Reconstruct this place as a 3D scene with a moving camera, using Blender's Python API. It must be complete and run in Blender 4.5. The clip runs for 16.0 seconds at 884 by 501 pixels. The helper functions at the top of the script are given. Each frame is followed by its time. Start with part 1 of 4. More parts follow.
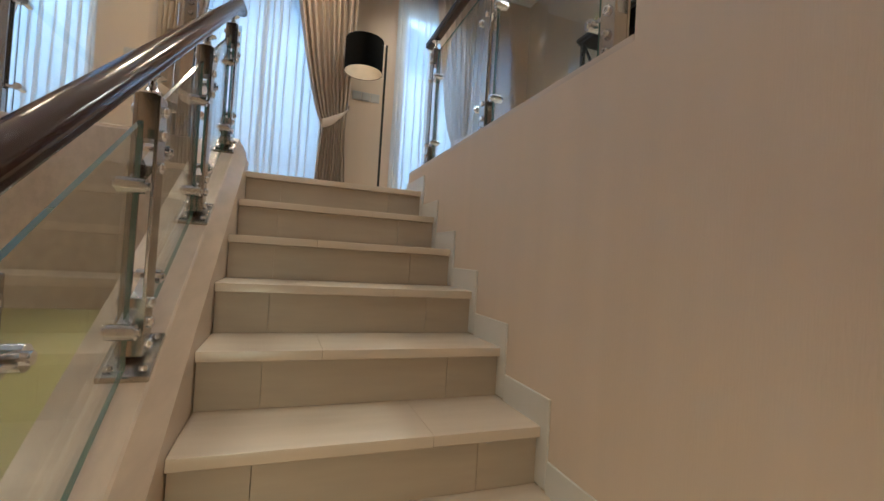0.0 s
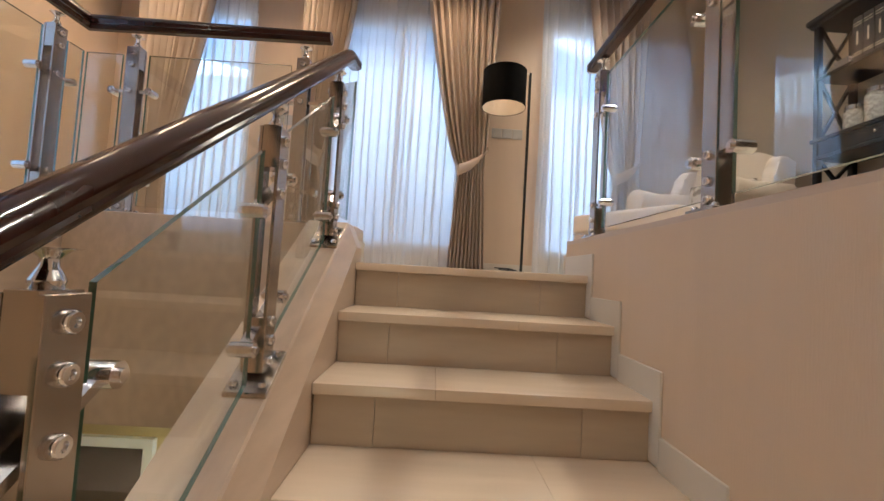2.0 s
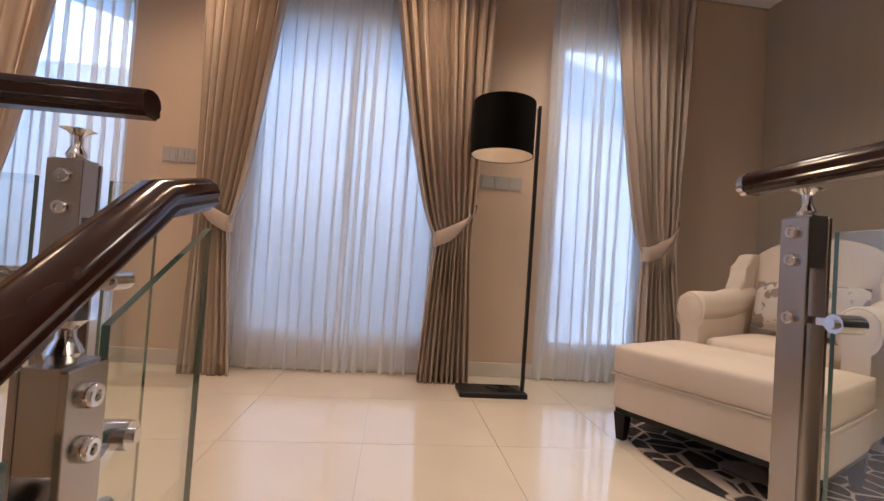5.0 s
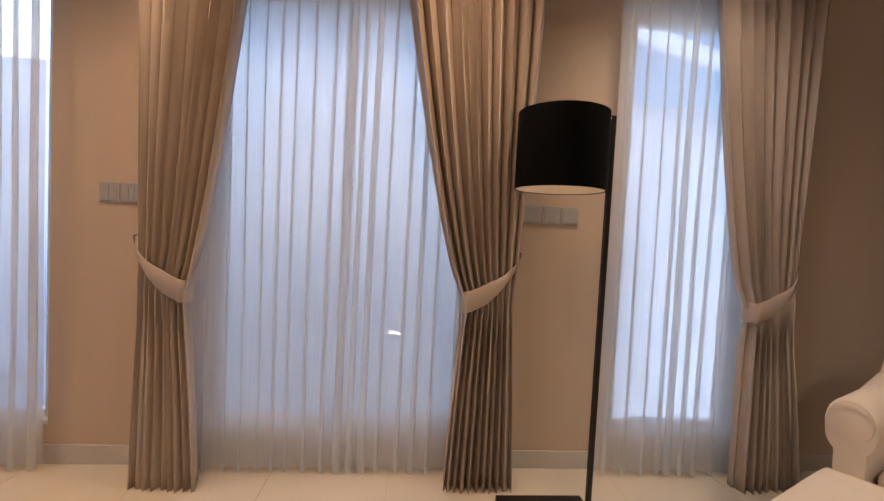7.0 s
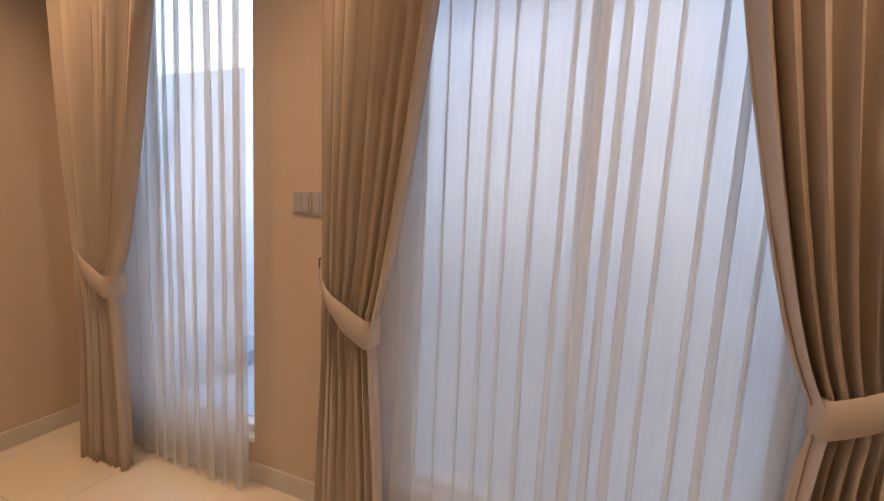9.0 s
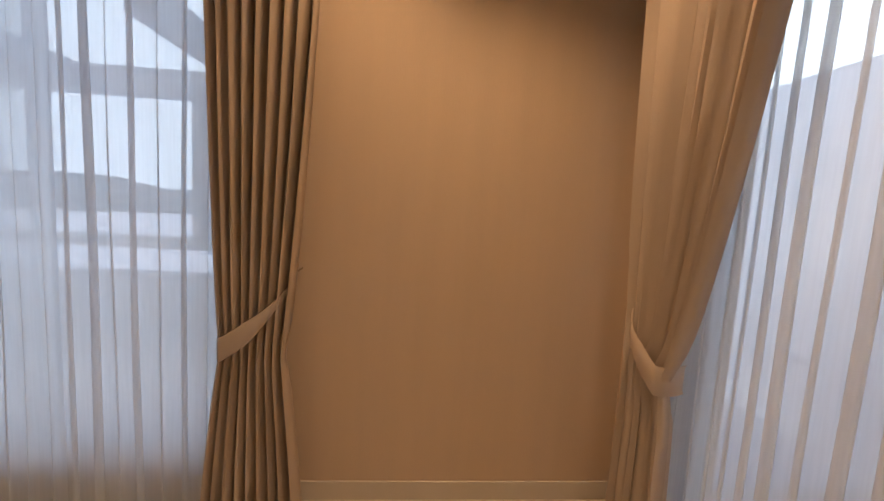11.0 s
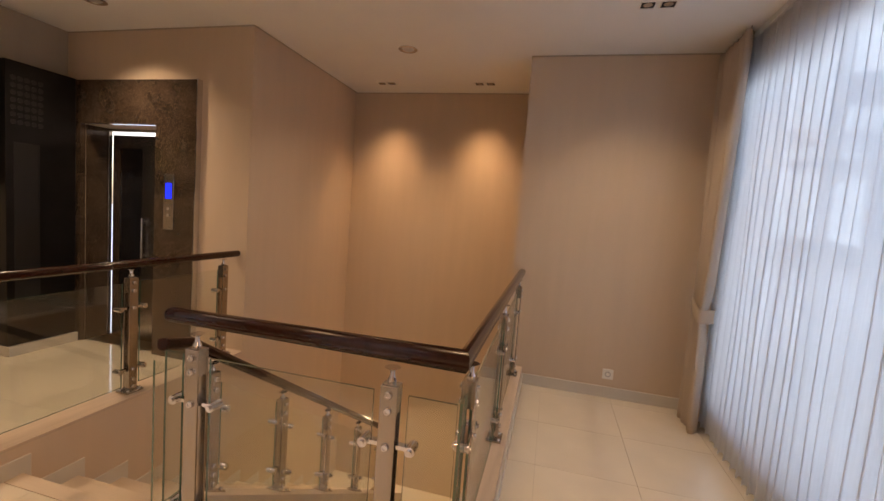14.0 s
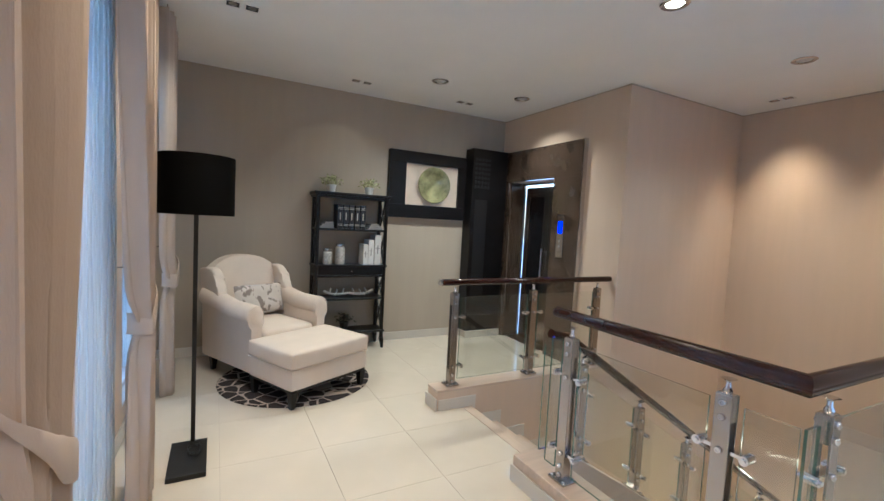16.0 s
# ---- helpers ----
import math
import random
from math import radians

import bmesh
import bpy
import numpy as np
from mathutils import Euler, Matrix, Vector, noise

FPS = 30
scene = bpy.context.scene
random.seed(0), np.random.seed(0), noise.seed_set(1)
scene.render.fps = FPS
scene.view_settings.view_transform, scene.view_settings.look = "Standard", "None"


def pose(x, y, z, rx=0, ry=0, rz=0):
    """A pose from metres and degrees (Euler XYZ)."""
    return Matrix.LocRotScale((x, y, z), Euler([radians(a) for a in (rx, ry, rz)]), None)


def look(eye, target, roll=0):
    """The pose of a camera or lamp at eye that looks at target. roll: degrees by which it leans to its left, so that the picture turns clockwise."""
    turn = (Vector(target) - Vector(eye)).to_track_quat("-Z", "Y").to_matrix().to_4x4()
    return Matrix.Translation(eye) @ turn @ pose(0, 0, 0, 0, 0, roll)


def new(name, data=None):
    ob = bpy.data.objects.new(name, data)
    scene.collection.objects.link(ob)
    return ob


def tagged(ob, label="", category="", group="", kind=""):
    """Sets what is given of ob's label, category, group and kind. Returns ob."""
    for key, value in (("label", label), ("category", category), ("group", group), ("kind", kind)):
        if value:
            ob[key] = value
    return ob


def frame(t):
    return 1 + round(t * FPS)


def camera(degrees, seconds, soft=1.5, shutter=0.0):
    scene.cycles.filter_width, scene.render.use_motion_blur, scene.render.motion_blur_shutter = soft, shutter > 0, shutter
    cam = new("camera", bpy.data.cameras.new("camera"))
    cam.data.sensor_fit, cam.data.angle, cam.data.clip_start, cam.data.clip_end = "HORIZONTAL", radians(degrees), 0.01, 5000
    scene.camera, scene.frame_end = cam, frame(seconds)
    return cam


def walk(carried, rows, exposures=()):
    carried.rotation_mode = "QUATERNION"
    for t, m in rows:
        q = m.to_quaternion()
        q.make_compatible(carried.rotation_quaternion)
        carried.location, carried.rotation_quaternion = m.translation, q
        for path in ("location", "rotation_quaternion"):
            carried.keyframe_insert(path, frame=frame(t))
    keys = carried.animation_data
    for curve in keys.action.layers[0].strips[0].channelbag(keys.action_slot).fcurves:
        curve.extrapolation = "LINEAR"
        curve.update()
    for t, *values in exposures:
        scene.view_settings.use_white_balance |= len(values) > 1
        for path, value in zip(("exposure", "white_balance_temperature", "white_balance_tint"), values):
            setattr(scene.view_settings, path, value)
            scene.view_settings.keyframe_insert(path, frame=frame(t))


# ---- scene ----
cam = camera(91.7, 16.0)
EXPOSURES = [(0, 1.78, 4750, -7), (2.5, 2.0, 5350, 6), (4, 1.8, 5350, 10), (6.5, 1.35, 5900, 12), (8, 1.35, 5900, 11), (10.3, 1.4, 7300, 12), (11.5, 0.95, 6700, 12), (12.5, 1.15, 6200, 12), (13.3, 1.2, 6100, 12), (14, 1.4, 7300, 14), (14.6, 1.85, 6500, 7), (15.2, 1.97, 4950, -1), (16, 1.98, 4500, -5)]
PATH = [
    (0, (-0.748, -2.473, -0.402), (-0.062, -0.594, -0.358), 3.5),
    (0.5, (-0.688, -2.35, -0.356), (-0.362, -0.377, -0.315), 3.5),
    (1, (-0.631, -2.17, -0.227), (-0.554, -0.173, -0.16), 3.7),
    (1.5, (-0.635, -1.962, -0.147), (-0.612, 0.036, -0.05), 3.8),
    (2, (-0.647, -1.783, -0.025), (-0.613, 0.214, 0.081), 3.4),
    (2.5, (-0.64, -1.588, 0.112), (-0.583, 0.408, 0.232), 3.6),
    (3, (-0.677, -1.387, 0.194), (-0.573, 0.607, 0.316), 3.5),
    (3.5, (-0.682, -1.19, 0.304), (-0.494, 0.798, 0.419), 3.5),
    (4, (-0.684, -1.016, 0.448), (-0.453, 0.968, 0.557), 4.2),
    (6.3, (-0.792, -0.108, 1.148), (-0.629, 1.885, 1.108), 2.8),
    (6.5, (-0.771, -0.038, 1.167), (-0.622, 1.956, 1.121), 2.8),
    (7, (-0.749, 0.143, 1.283), (-0.6, 2.136, 1.2), 2.9),
    (7.5, (-0.76, 0.308, 1.307), (-0.612, 2.299, 1.187), 3.2),
    (8, (-0.803, 0.512, 1.404), (-0.67, 2.5, 1.237), 3.2),
    (8.2, (-0.773, 0.59, 1.436), (-0.742, 2.581, 1.251), 3.1),
    (10.3, (-1.531, 1.356, 1.459), (-3.363, 2.137, 1.277), 3.1),
    (10.5, (-1.546, 1.399, 1.465), (-3.46, 1.96, 1.314), 3.6),
    (11, (-1.858, 1.297, 1.521), (-3.839, 1.47, 1.303), 3.3),
    (11.5, (-2.044, 1.387, 1.473), (-3.996, 0.98, 1.312), 4.1),
    (12, (-2.378, 1.514, 1.481), (-4.003, 0.365, 1.288), 4.8),
    (12.5, (-2.524, 1.431, 1.488), (-3.763, -0.123, 1.264), 3.6),
    (13, (-2.481, 1.405, 1.482), (-3.294, -0.413, 1.299), 4.0),
    (13.5, (-2.541, 1.408, 1.458), (-2.701, -0.58, 1.31), 4.3),
    (14, (-2.575, 1.54, 1.525), (-2.088, -0.393, 1.354), 4.4),
    (14.5, (-2.654, 1.707, 1.527), (-1.628, -0.002, 1.367), 3.8),
    (15, (-2.738, 1.833, 1.527), (-1.355, 0.395, 1.384), 3.4),
    (15.5, (-2.851, 1.894, 1.513), (-1.212, 0.754, 1.387), 2.9),
    (16, (-2.976, 1.912, 1.523), (-1.212, 0.979, 1.394), 3.0),
]
walk(cam, [(t, look(eye, target, roll)) for t, eye, target, roll in PATH], EXPOSURES)
# ---- world, sun, large lights ----
world = bpy.data.worlds.new("world")
scene.world = world
world.use_nodes = True
wn = world.node_tree
sky = wn.nodes.new("ShaderNodeTexSky")
sky.sky_type, sky.sun_disc = "NISHITA", False
sky.sun_elevation, sky.sun_rotation = radians(48), radians(160)
sky.dust_density, sky.ozone_density = 2.0, 2.0
wn.links.new(sky.outputs[0], wn.nodes["Background"].inputs[0])
wn.nodes["Background"].inputs[1].default_value = 0.15


def lamp(name, kind, m, energy, color=(1, 1, 1), **more):
    data = bpy.data.lights.new(name, kind)
    data.energy, data.color = energy, color
    if "size" in more:
        if kind == "AREA":
            data.shape, data.size, data.size_y = "RECTANGLE", more["size"][0], more["size"][1]
        else:
            data.shadow_soft_size = more["size"]
    if "spot" in more:
        data.spot_size, data.spot_blend = radians(more["spot"]), more.get("blend", 0.8)
    if "angle" in more:
        data.angle = radians(more["angle"])
    ob = new(name, data)
    ob.matrix_world = m
    return ob


lamp("sun", "SUN", look((3, -8, 9), (0, 0, 0)), 0.95, (1, 0.98, 0.96), angle=20)

YN, XW, XE, YS, YE, YB, ZC = 2.44, -3.92, 2.08, -2.46, -1.67, -3.62, 2.98
KZ = 0.16
GO, RISE = 0.273, 0.175
LOW = -3.5

DAY = (0.80, 0.88, 1.0)
WARM = (1.0, 0.77, 0.54)
AMBER = (1.0, 0.64, 0.36)
ROUND = [(1.08, -0.11), (1.06, -1.15), (-1.16, -2.25), (-1.14, -0.63)]
# Last five slots are unseen: four added for brightness, x=-3.45 for a wall glow
SLOTS = [(1.61, 0.56, 90), (1.61, -0.72, 90), (-0.56, -3.24, 0), (-1.71, -3.26, 0), (0.50, 1.77, 90), (-0.6, 1.79, 90), (-1.9, 1.79, 90), (-3.2, 1.79, 90), (-3.45, 1.1, 0), (-3.1, -1.6, 0)]
for x, y in ROUND:
    lamp("downlight_lamp", "SPOT", look((x, y, ZC - 0.03), (x, y, 0)), 18 if x < -1 else 34, WARM, size=0.05, spot=130, blend=1)
for x, y, a in SLOTS:
    power = 48 if y < -3 else 4.5 if x > 1.5 else 20 if x < -3.4 else 30
    tint = AMBER if y < -3 or (y == 1.79 and x < 0.5) or x < -3.4 else WARM
    lamp("spot_lamp", "SPOT", look((x, y, ZC - 0.03), (x - 0.3 * (x < -3.4), y - 0.05 * (y == 1.79) - 0.30 * (y < -3), 0)), power, tint, size=0.2 if y < -3 else 0.12, spot=84 if y < -3 else 124, blend=1.0)
lamp("lower_lamp", "AREA", look((-1.9, 0.6, -0.9), (-1.9, 0.6, -3)), 6, (1.0, 0.78, 0.36), size=(0.5, 0.5))
# Added fill without a fixture, brightens the lower flight
lamp("lower_fill", "AREA", look((-1.0, -3.0, -1.2 + 0.6), (-1.7, -1.5, -3)), 3, (1.0, 0.78, 0.45), size=(0.3, 0.3))


# ---- materials ----
def material(name, color, rough=0.5, metal=0.0, vary=0.06, scale=6.0, bump=0.0, bump_scale=60.0, stretch=(1, 1, 1), spec=0.5, coat=0.0, per=0.0):
    m = bpy.data.materials.new(name)
    m.use_nodes = True
    nt = m.node_tree
    b = nt.nodes["Principled BSDF"]
    b.inputs["Roughness"].default_value = rough
    b.inputs["Metallic"].default_value = metal
    b.inputs["Specular IOR Level"].default_value = spec
    b.inputs["Coat Weight"].default_value = coat
    b.inputs["Coat Roughness"].default_value = 0.08
    tc = nt.nodes.new("ShaderNodeTexCoord")
    mp = nt.nodes.new("ShaderNodeMapping")
    mp.inputs["Scale"].default_value = stretch
    nt.links.new(tc.outputs["Object"], mp.inputs[0])
    n1 = nt.nodes.new("ShaderNodeTexNoise")
    n1.inputs["Scale"].default_value, n1.inputs["Detail"].default_value = scale, 6
    nt.links.new(mp.outputs[0], n1.inputs["Vector"])
    ramp = nt.nodes.new("ShaderNodeValToRGB")
    lo = [max(0, c * (1 - vary * 1.6)) for c in color]
    hi = [min(1, c * (1 + vary)) for c in color]
    ramp.color_ramp.elements[0].color, ramp.color_ramp.elements[1].color = (*lo, 1), (*hi, 1)
    ramp.color_ramp.elements[0].position, ramp.color_ramp.elements[1].position = 0.3, 0.7
    nt.links.new(n1.outputs[0], ramp.inputs[0])
    out = ramp.outputs[0]
    if per:
        oi = nt.nodes.new("ShaderNodeObjectInfo")
        mr = nt.nodes.new("ShaderNodeMapRange")
        mr.inputs[3].default_value, mr.inputs[4].default_value = 1 - per, 1 + per
        nt.links.new(oi.outputs["Random"], mr.inputs[0])
        hsv = nt.nodes.new("ShaderNodeHueSaturation")
        nt.links.new(mr.outputs[0], hsv.inputs["Value"])
        nt.links.new(out, hsv.inputs["Color"])
        out = hsv.outputs[0]
    nt.links.new(out, b.inputs["Base Color"])
    n2 = nt.nodes.new("ShaderNodeTexNoise")
    n2.inputs["Scale"].default_value, n2.inputs["Detail"].default_value = bump_scale, 4
    nt.links.new(mp.outputs[0], n2.inputs["Vector"])
    if bump:
        bn = nt.nodes.new("ShaderNodeBump")
        bn.inputs["Strength"].default_value, bn.inputs["Distance"].default_value = bump, 0.002
        nt.links.new(n2.outputs[0], bn.inputs["Height"])
        nt.links.new(bn.outputs[0], b.inputs["Normal"])
    rr = nt.nodes.new("ShaderNodeMapRange")
    rr.inputs[3].default_value, rr.inputs[4].default_value = max(0.02, rough * 0.85), min(1, rough * 1.2)
    nt.links.new(n1.outputs[0], rr.inputs[0])
    nt.links.new(rr.outputs[0], b.inputs["Roughness"])
    return m


def cloth_sheer(name, color, clear, solid=0.45):
    m = bpy.data.materials.new(name)
    m.use_nodes = True
    nt = m.node_tree
    nt.nodes.remove(nt.nodes["Principled BSDF"])
    out = nt.nodes["Material Output"]
    tr, tl, df = (nt.nodes.new("ShaderNodeBsdf" + k) for k in ("Transparent", "Translucent", "Diffuse"))
    tl.inputs[0].default_value = df.inputs[0].default_value = (*color, 1)
    tr.inputs[0].default_value = (1, 1, 1, 1)
    a, b = nt.nodes.new("ShaderNodeMixShader"), nt.nodes.new("ShaderNodeMixShader")
    a.inputs[0].default_value = solid
    nt.links.new(tl.outputs[0], a.inputs[1])
    nt.links.new(df.outputs[0], a.inputs[2])
    tc, mp, n = (nt.nodes.new("ShaderNode" + k) for k in ("TexCoord", "Mapping", "TexNoise"))
    mp.inputs["Scale"].default_value = (30, 30, 1.2)
    nt.links.new(tc.outputs["Object"], mp.inputs[0])
    nt.links.new(mp.outputs[0], n.inputs["Vector"])
    n.inputs["Scale"].default_value = 3
    mr = nt.nodes.new("ShaderNodeMapRange")
    mr.inputs[3].default_value, mr.inputs[4].default_value = 1 - clear - 0.06, 1 - clear + 0.06
    nt.links.new(n.outputs[0], mr.inputs[0])
    nt.links.new(mr.outputs[0], b.inputs[0])
    nt.links.new(tr.outputs[0], b.inputs[1])
    nt.links.new(a.outputs[0], b.inputs[2])
    nt.links.new(b.outputs[0], out.inputs[0])
    return m


def glass_material(name, color, rough=0.0):
    m = bpy.data.materials.new(name)
    m.use_nodes = True
    nt = m.node_tree
    nt.nodes.remove(nt.nodes["Principled BSDF"])
    out = nt.nodes["Material Output"]
    tr, gl, mix, fr = (nt.nodes.new("ShaderNode" + k) for k in ("BsdfTransparent", "BsdfGlossy", "MixShader", "LayerWeight"))
    pw = nt.nodes.new("ShaderNodeMath")
    pw.operation = "POWER"
    pw.inputs[1].default_value = 4.5
    ad = nt.nodes.new("ShaderNodeMath")
    ad.operation = "MULTIPLY_ADD"
    ad.inputs[1].default_value, ad.inputs[2].default_value = 0.80, 0.075
    nt.links.new(fr.outputs["Facing"], pw.inputs[0])
    nt.links.new(pw.outputs[0], ad.inputs[0])
    tr.inputs[0].default_value = (*color, 1)
    gl.inputs["Roughness"].default_value = rough
    fr.inputs[0].default_value = 0.5
    nt.links.new(ad.outputs[0], mix.inputs[0])
    nt.links.new(tr.outputs[0], mix.inputs[1])
    nt.links.new(gl.outputs[0], mix.inputs[2])
    nt.links.new(mix.outputs[0], out.inputs[0])
    return m


def glow(name, color, strength):
    m = bpy.data.materials.new(name)
    m.use_nodes = True
    b = m.node_tree.nodes["Principled BSDF"]
    b.inputs["Base Color"].default_value = (*color, 1)
    b.inputs["Emission Color"].default_value = (*color, 1)
    b.inputs["Emission Strength"].default_value = strength
    return m


def marble_material(name):
    m = material(name, (0.036, 0.024, 0.018), 0.07, vary=0.3, scale=5)
    nt = m.node_tree
    b = nt.nodes["Principled BSDF"]
    old = b.inputs["Base Color"].links[0].from_socket
    tc, v, r, mix = (nt.nodes.new("ShaderNode" + k) for k in ("TexCoord", "TexVoronoi", "ValToRGB", "MixRGB"))
    v.feature = "DISTANCE_TO_EDGE"
    v.inputs["Scale"].default_value = 15
    n = nt.nodes.new("ShaderNodeTexNoise")
    n.inputs["Scale"].default_value, n.inputs["Detail"].default_value = 9, 8
    nt.links.new(tc.outputs["Object"], n.inputs["Vector"])
    nt.links.new(n.outputs["Color"], v.inputs["Vector"])
    r.color_ramp.elements[0].color, r.color_ramp.elements[1].color = (1, 1, 1, 1), (0, 0, 0, 1)
    r.color_ramp.elements[0].position, r.color_ramp.elements[1].position = 0.0, 0.03
    nt.links.new(v.outputs["Distance"], r.inputs[0])
    nt.links.new(r.outputs[0], mix.inputs[0])
    nt.links.new(old, mix.inputs[1])
    mix.inputs[2].default_value = (0.30, 0.21, 0.14, 1)
    nt.links.new(mix.outputs[0], b.inputs["Base Color"])
    return m


M = {
    "wall": material("cream_wallpaper", (0.60, 0.47, 0.35), 0.75, vary=0.02, scale=1.6, bump=0.25, bump_scale=40, stretch=(6, 6, 0.6), spec=0.25),
    "wall_east": material("taupe_wallpaper", (0.42, 0.36, 0.28), 0.75, vary=0.02, scale=1.6, bump=0.25, bump_scale=40, stretch=(6, 6, 0.6), spec=0.25),
    "ceiling": material("white_ceiling_paint", (0.80, 0.78, 0.75), 0.85, vary=0.015, scale=2),
    "tile": material("cream_polished_tile", (0.70, 0.62, 0.50), 0.03, vary=0.03, scale=3, per=0.015, coat=1.0),
    "grout": material("tile_grout", (0.42, 0.36, 0.28), 0.8),
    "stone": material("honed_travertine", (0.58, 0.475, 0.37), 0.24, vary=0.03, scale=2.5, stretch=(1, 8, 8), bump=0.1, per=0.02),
    # Coloured darker than the treads so that the step edges stand out
    "riser": material("darkened_riser_tile", (0.42, 0.34, 0.26), 0.4, vary=0.05, scale=2.5, stretch=(1, 8, 8), per=0.02),
    "kerb": material("kerb_stone", (0.53, 0.415, 0.32), 0.30, vary=0.07, scale=2.5, stretch=(12, 1.2, 8)),
    "skirt": material("grey_skirting_tile", (0.60, 0.55, 0.48), 0.3, vary=0.04, scale=3),
    "steel": material("brushed_steel", (0.46, 0.42, 0.38), 0.24, 1.0, vary=0.08, scale=8, stretch=(1, 1, 0.1)),
    "wood": material("dark_lacquered_wood", (0.030, 0.010, 0.007), 0.14, vary=0.12, scale=5, stretch=(8, 8, 1), spec=0.4),
    "black": material("black_brown_wood", (0.006, 0.005, 0.005), 0.36, vary=0.3, scale=6, spec=0.3),
    "black_metal": material("black_metal", (0.008, 0.007, 0.007), 0.45),
    "shade": material("black_shade_fabric", (0.004, 0.004, 0.004), 0.95, bump=0.3, bump_scale=300, spec=0.08),
    "shade_in": material("white_shade_lining", (0.72, 0.62, 0.50), 0.8),
    "drape": material("beige_drape_cloth", (0.50, 0.41, 0.33), 0.6, vary=0.06, scale=5, bump=0.25, bump_scale=250, stretch=(1, 1, 0.3), spec=0.4),
    "sheer": cloth_sheer("sheer_voile", (0.84, 0.86, 0.87), 0.42, 0.58),
    "sheer_west": cloth_sheer("dense_sheer_voile", (0.84, 0.87, 0.91), 0.09, 0.32),
    "sheer_thin": cloth_sheer("thin_sheer_voile", (0.84, 0.87, 0.91), 0.24, 0.45),
    "pvc": material("white_window_frame", (0.78, 0.79, 0.80), 0.35),
    "pane": glass_material("window_glass", (0.94, 0.97, 0.98)),
    "glass": glass_material("balustrade_glass", (0.97, 0.985, 0.972)),
    "edge": material("green_glass_edge", (0.07, 0.14, 0.11), 0.06, spec=0.9, coat=1.0),
    "linen": material("cream_linen", (0.66, 0.56, 0.46), 0.85, vary=0.03, scale=5, bump=0.5, bump_scale=260),
    "marble": marble_material("dark_emperador_marble"),
    "chrome": material("polished_steel", (0.72, 0.72, 0.74), 0.12, 1.0),
    "plastic": material("silver_switch_plastic", (0.42, 0.40, 0.38), 0.35),
    "white": material("white_ceramic", (0.76, 0.73, 0.68), 0.35),
    # White render with the blue of sky-lit shade mixed into its colour
    "outside": material("sky_tinted_render", (0.74, 0.79, 0.88), 0.8, vary=0.03),
    "balcony": material("grey_white_balcony_paint", (0.52, 0.56, 0.62), 0.8, vary=0.04),
    "lower": material("yellow_cream_paint", (0.50, 0.40, 0.20), 0.7, vary=0.03),
}


# ---- mesh helpers ----
def box(bm, x0, x1, y0, y1, z0, z1, bevel=0.0, seg=2):
    vs = [bm.verts.new((x, y, z)) for x in (x0, x1) for y in (y0, y1) for z in (z0, z1)]
    fs = [bm.faces.new([vs[i] for i in f]) for f in ((0, 1, 3, 2), (4, 6, 7, 5), (0, 4, 5, 1), (2, 3, 7, 6), (0, 2, 6, 4), (1, 5, 7, 3))]
    if bevel:
        es = list({e for f in fs for e in f.edges})
        bmesh.ops.bevel(bm, geom=es, offset=bevel, segments=seg, profile=0.5, affect="EDGES")
    return bm


def lathe(bm, profile, center=(0, 0, 0), n=24, axis="z", cap=True):
    rings = []
    for r, h in profile:
        ring = []
        for i in range(n):
            a = 2 * math.pi * i / n
            p = (r * math.cos(a), r * math.sin(a), h)
            if axis == "x":
                p = (p[2], p[0], p[1])
            elif axis == "y":
                p = (p[0], p[2], p[1])
            ring.append(bm.verts.new((p[0] + center[0], p[1] + center[1], p[2] + center[2])))
        rings.append(ring)
    for a, b in zip(rings, rings[1:]):
        for i in range(n):
            bm.faces.new((a[i], a[(i + 1) % n], b[(i + 1) % n], b[i]))
    for ring, r in ((rings[0], profile[0][0]), (rings[-1], profile[-1][0])):
        if cap and r > 1e-5:
            bm.faces.new(ring)
    return bm


def rod(bm, a, b, r, n=12):
    a, b = Vector(a), Vector(b)
    q = (b - a).to_track_quat("Z", "Y").to_matrix()
    rings = []
    for p in (a, b):
        rings.append([bm.verts.new(p + q @ Vector((r * math.cos(2 * math.pi * i / n), r * math.sin(2 * math.pi * i / n), 0))) for i in range(n)])
    for i in range(n):
        bm.faces.new((rings[0][i], rings[0][(i + 1) % n], rings[1][(i + 1) % n], rings[1][i]))
    bm.faces.new(rings[0])
    bm.faces.new(rings[1])
    return bm


def bar(bm, a, b, w, h):
    """A square bar from a to b, w across and h the other way."""
    a, b = Vector(a), Vector(b)
    q = (b - a).to_track_quat("Z", "Y").to_matrix()
    rings = []
    for p in (a, b):
        rings.append([bm.verts.new(p + q @ Vector((sx * w / 2, sy * h / 2, 0))) for sx, sy in ((-1, -1), (1, -1), (1, 1), (-1, 1))])
    for i in range(4):
        bm.faces.new((rings[0][i], rings[0][(i + 1) % 4], rings[1][(i + 1) % 4], rings[1][i]))
    bm.faces.new(rings[0])
    bm.faces.new(rings[1])
    return bm


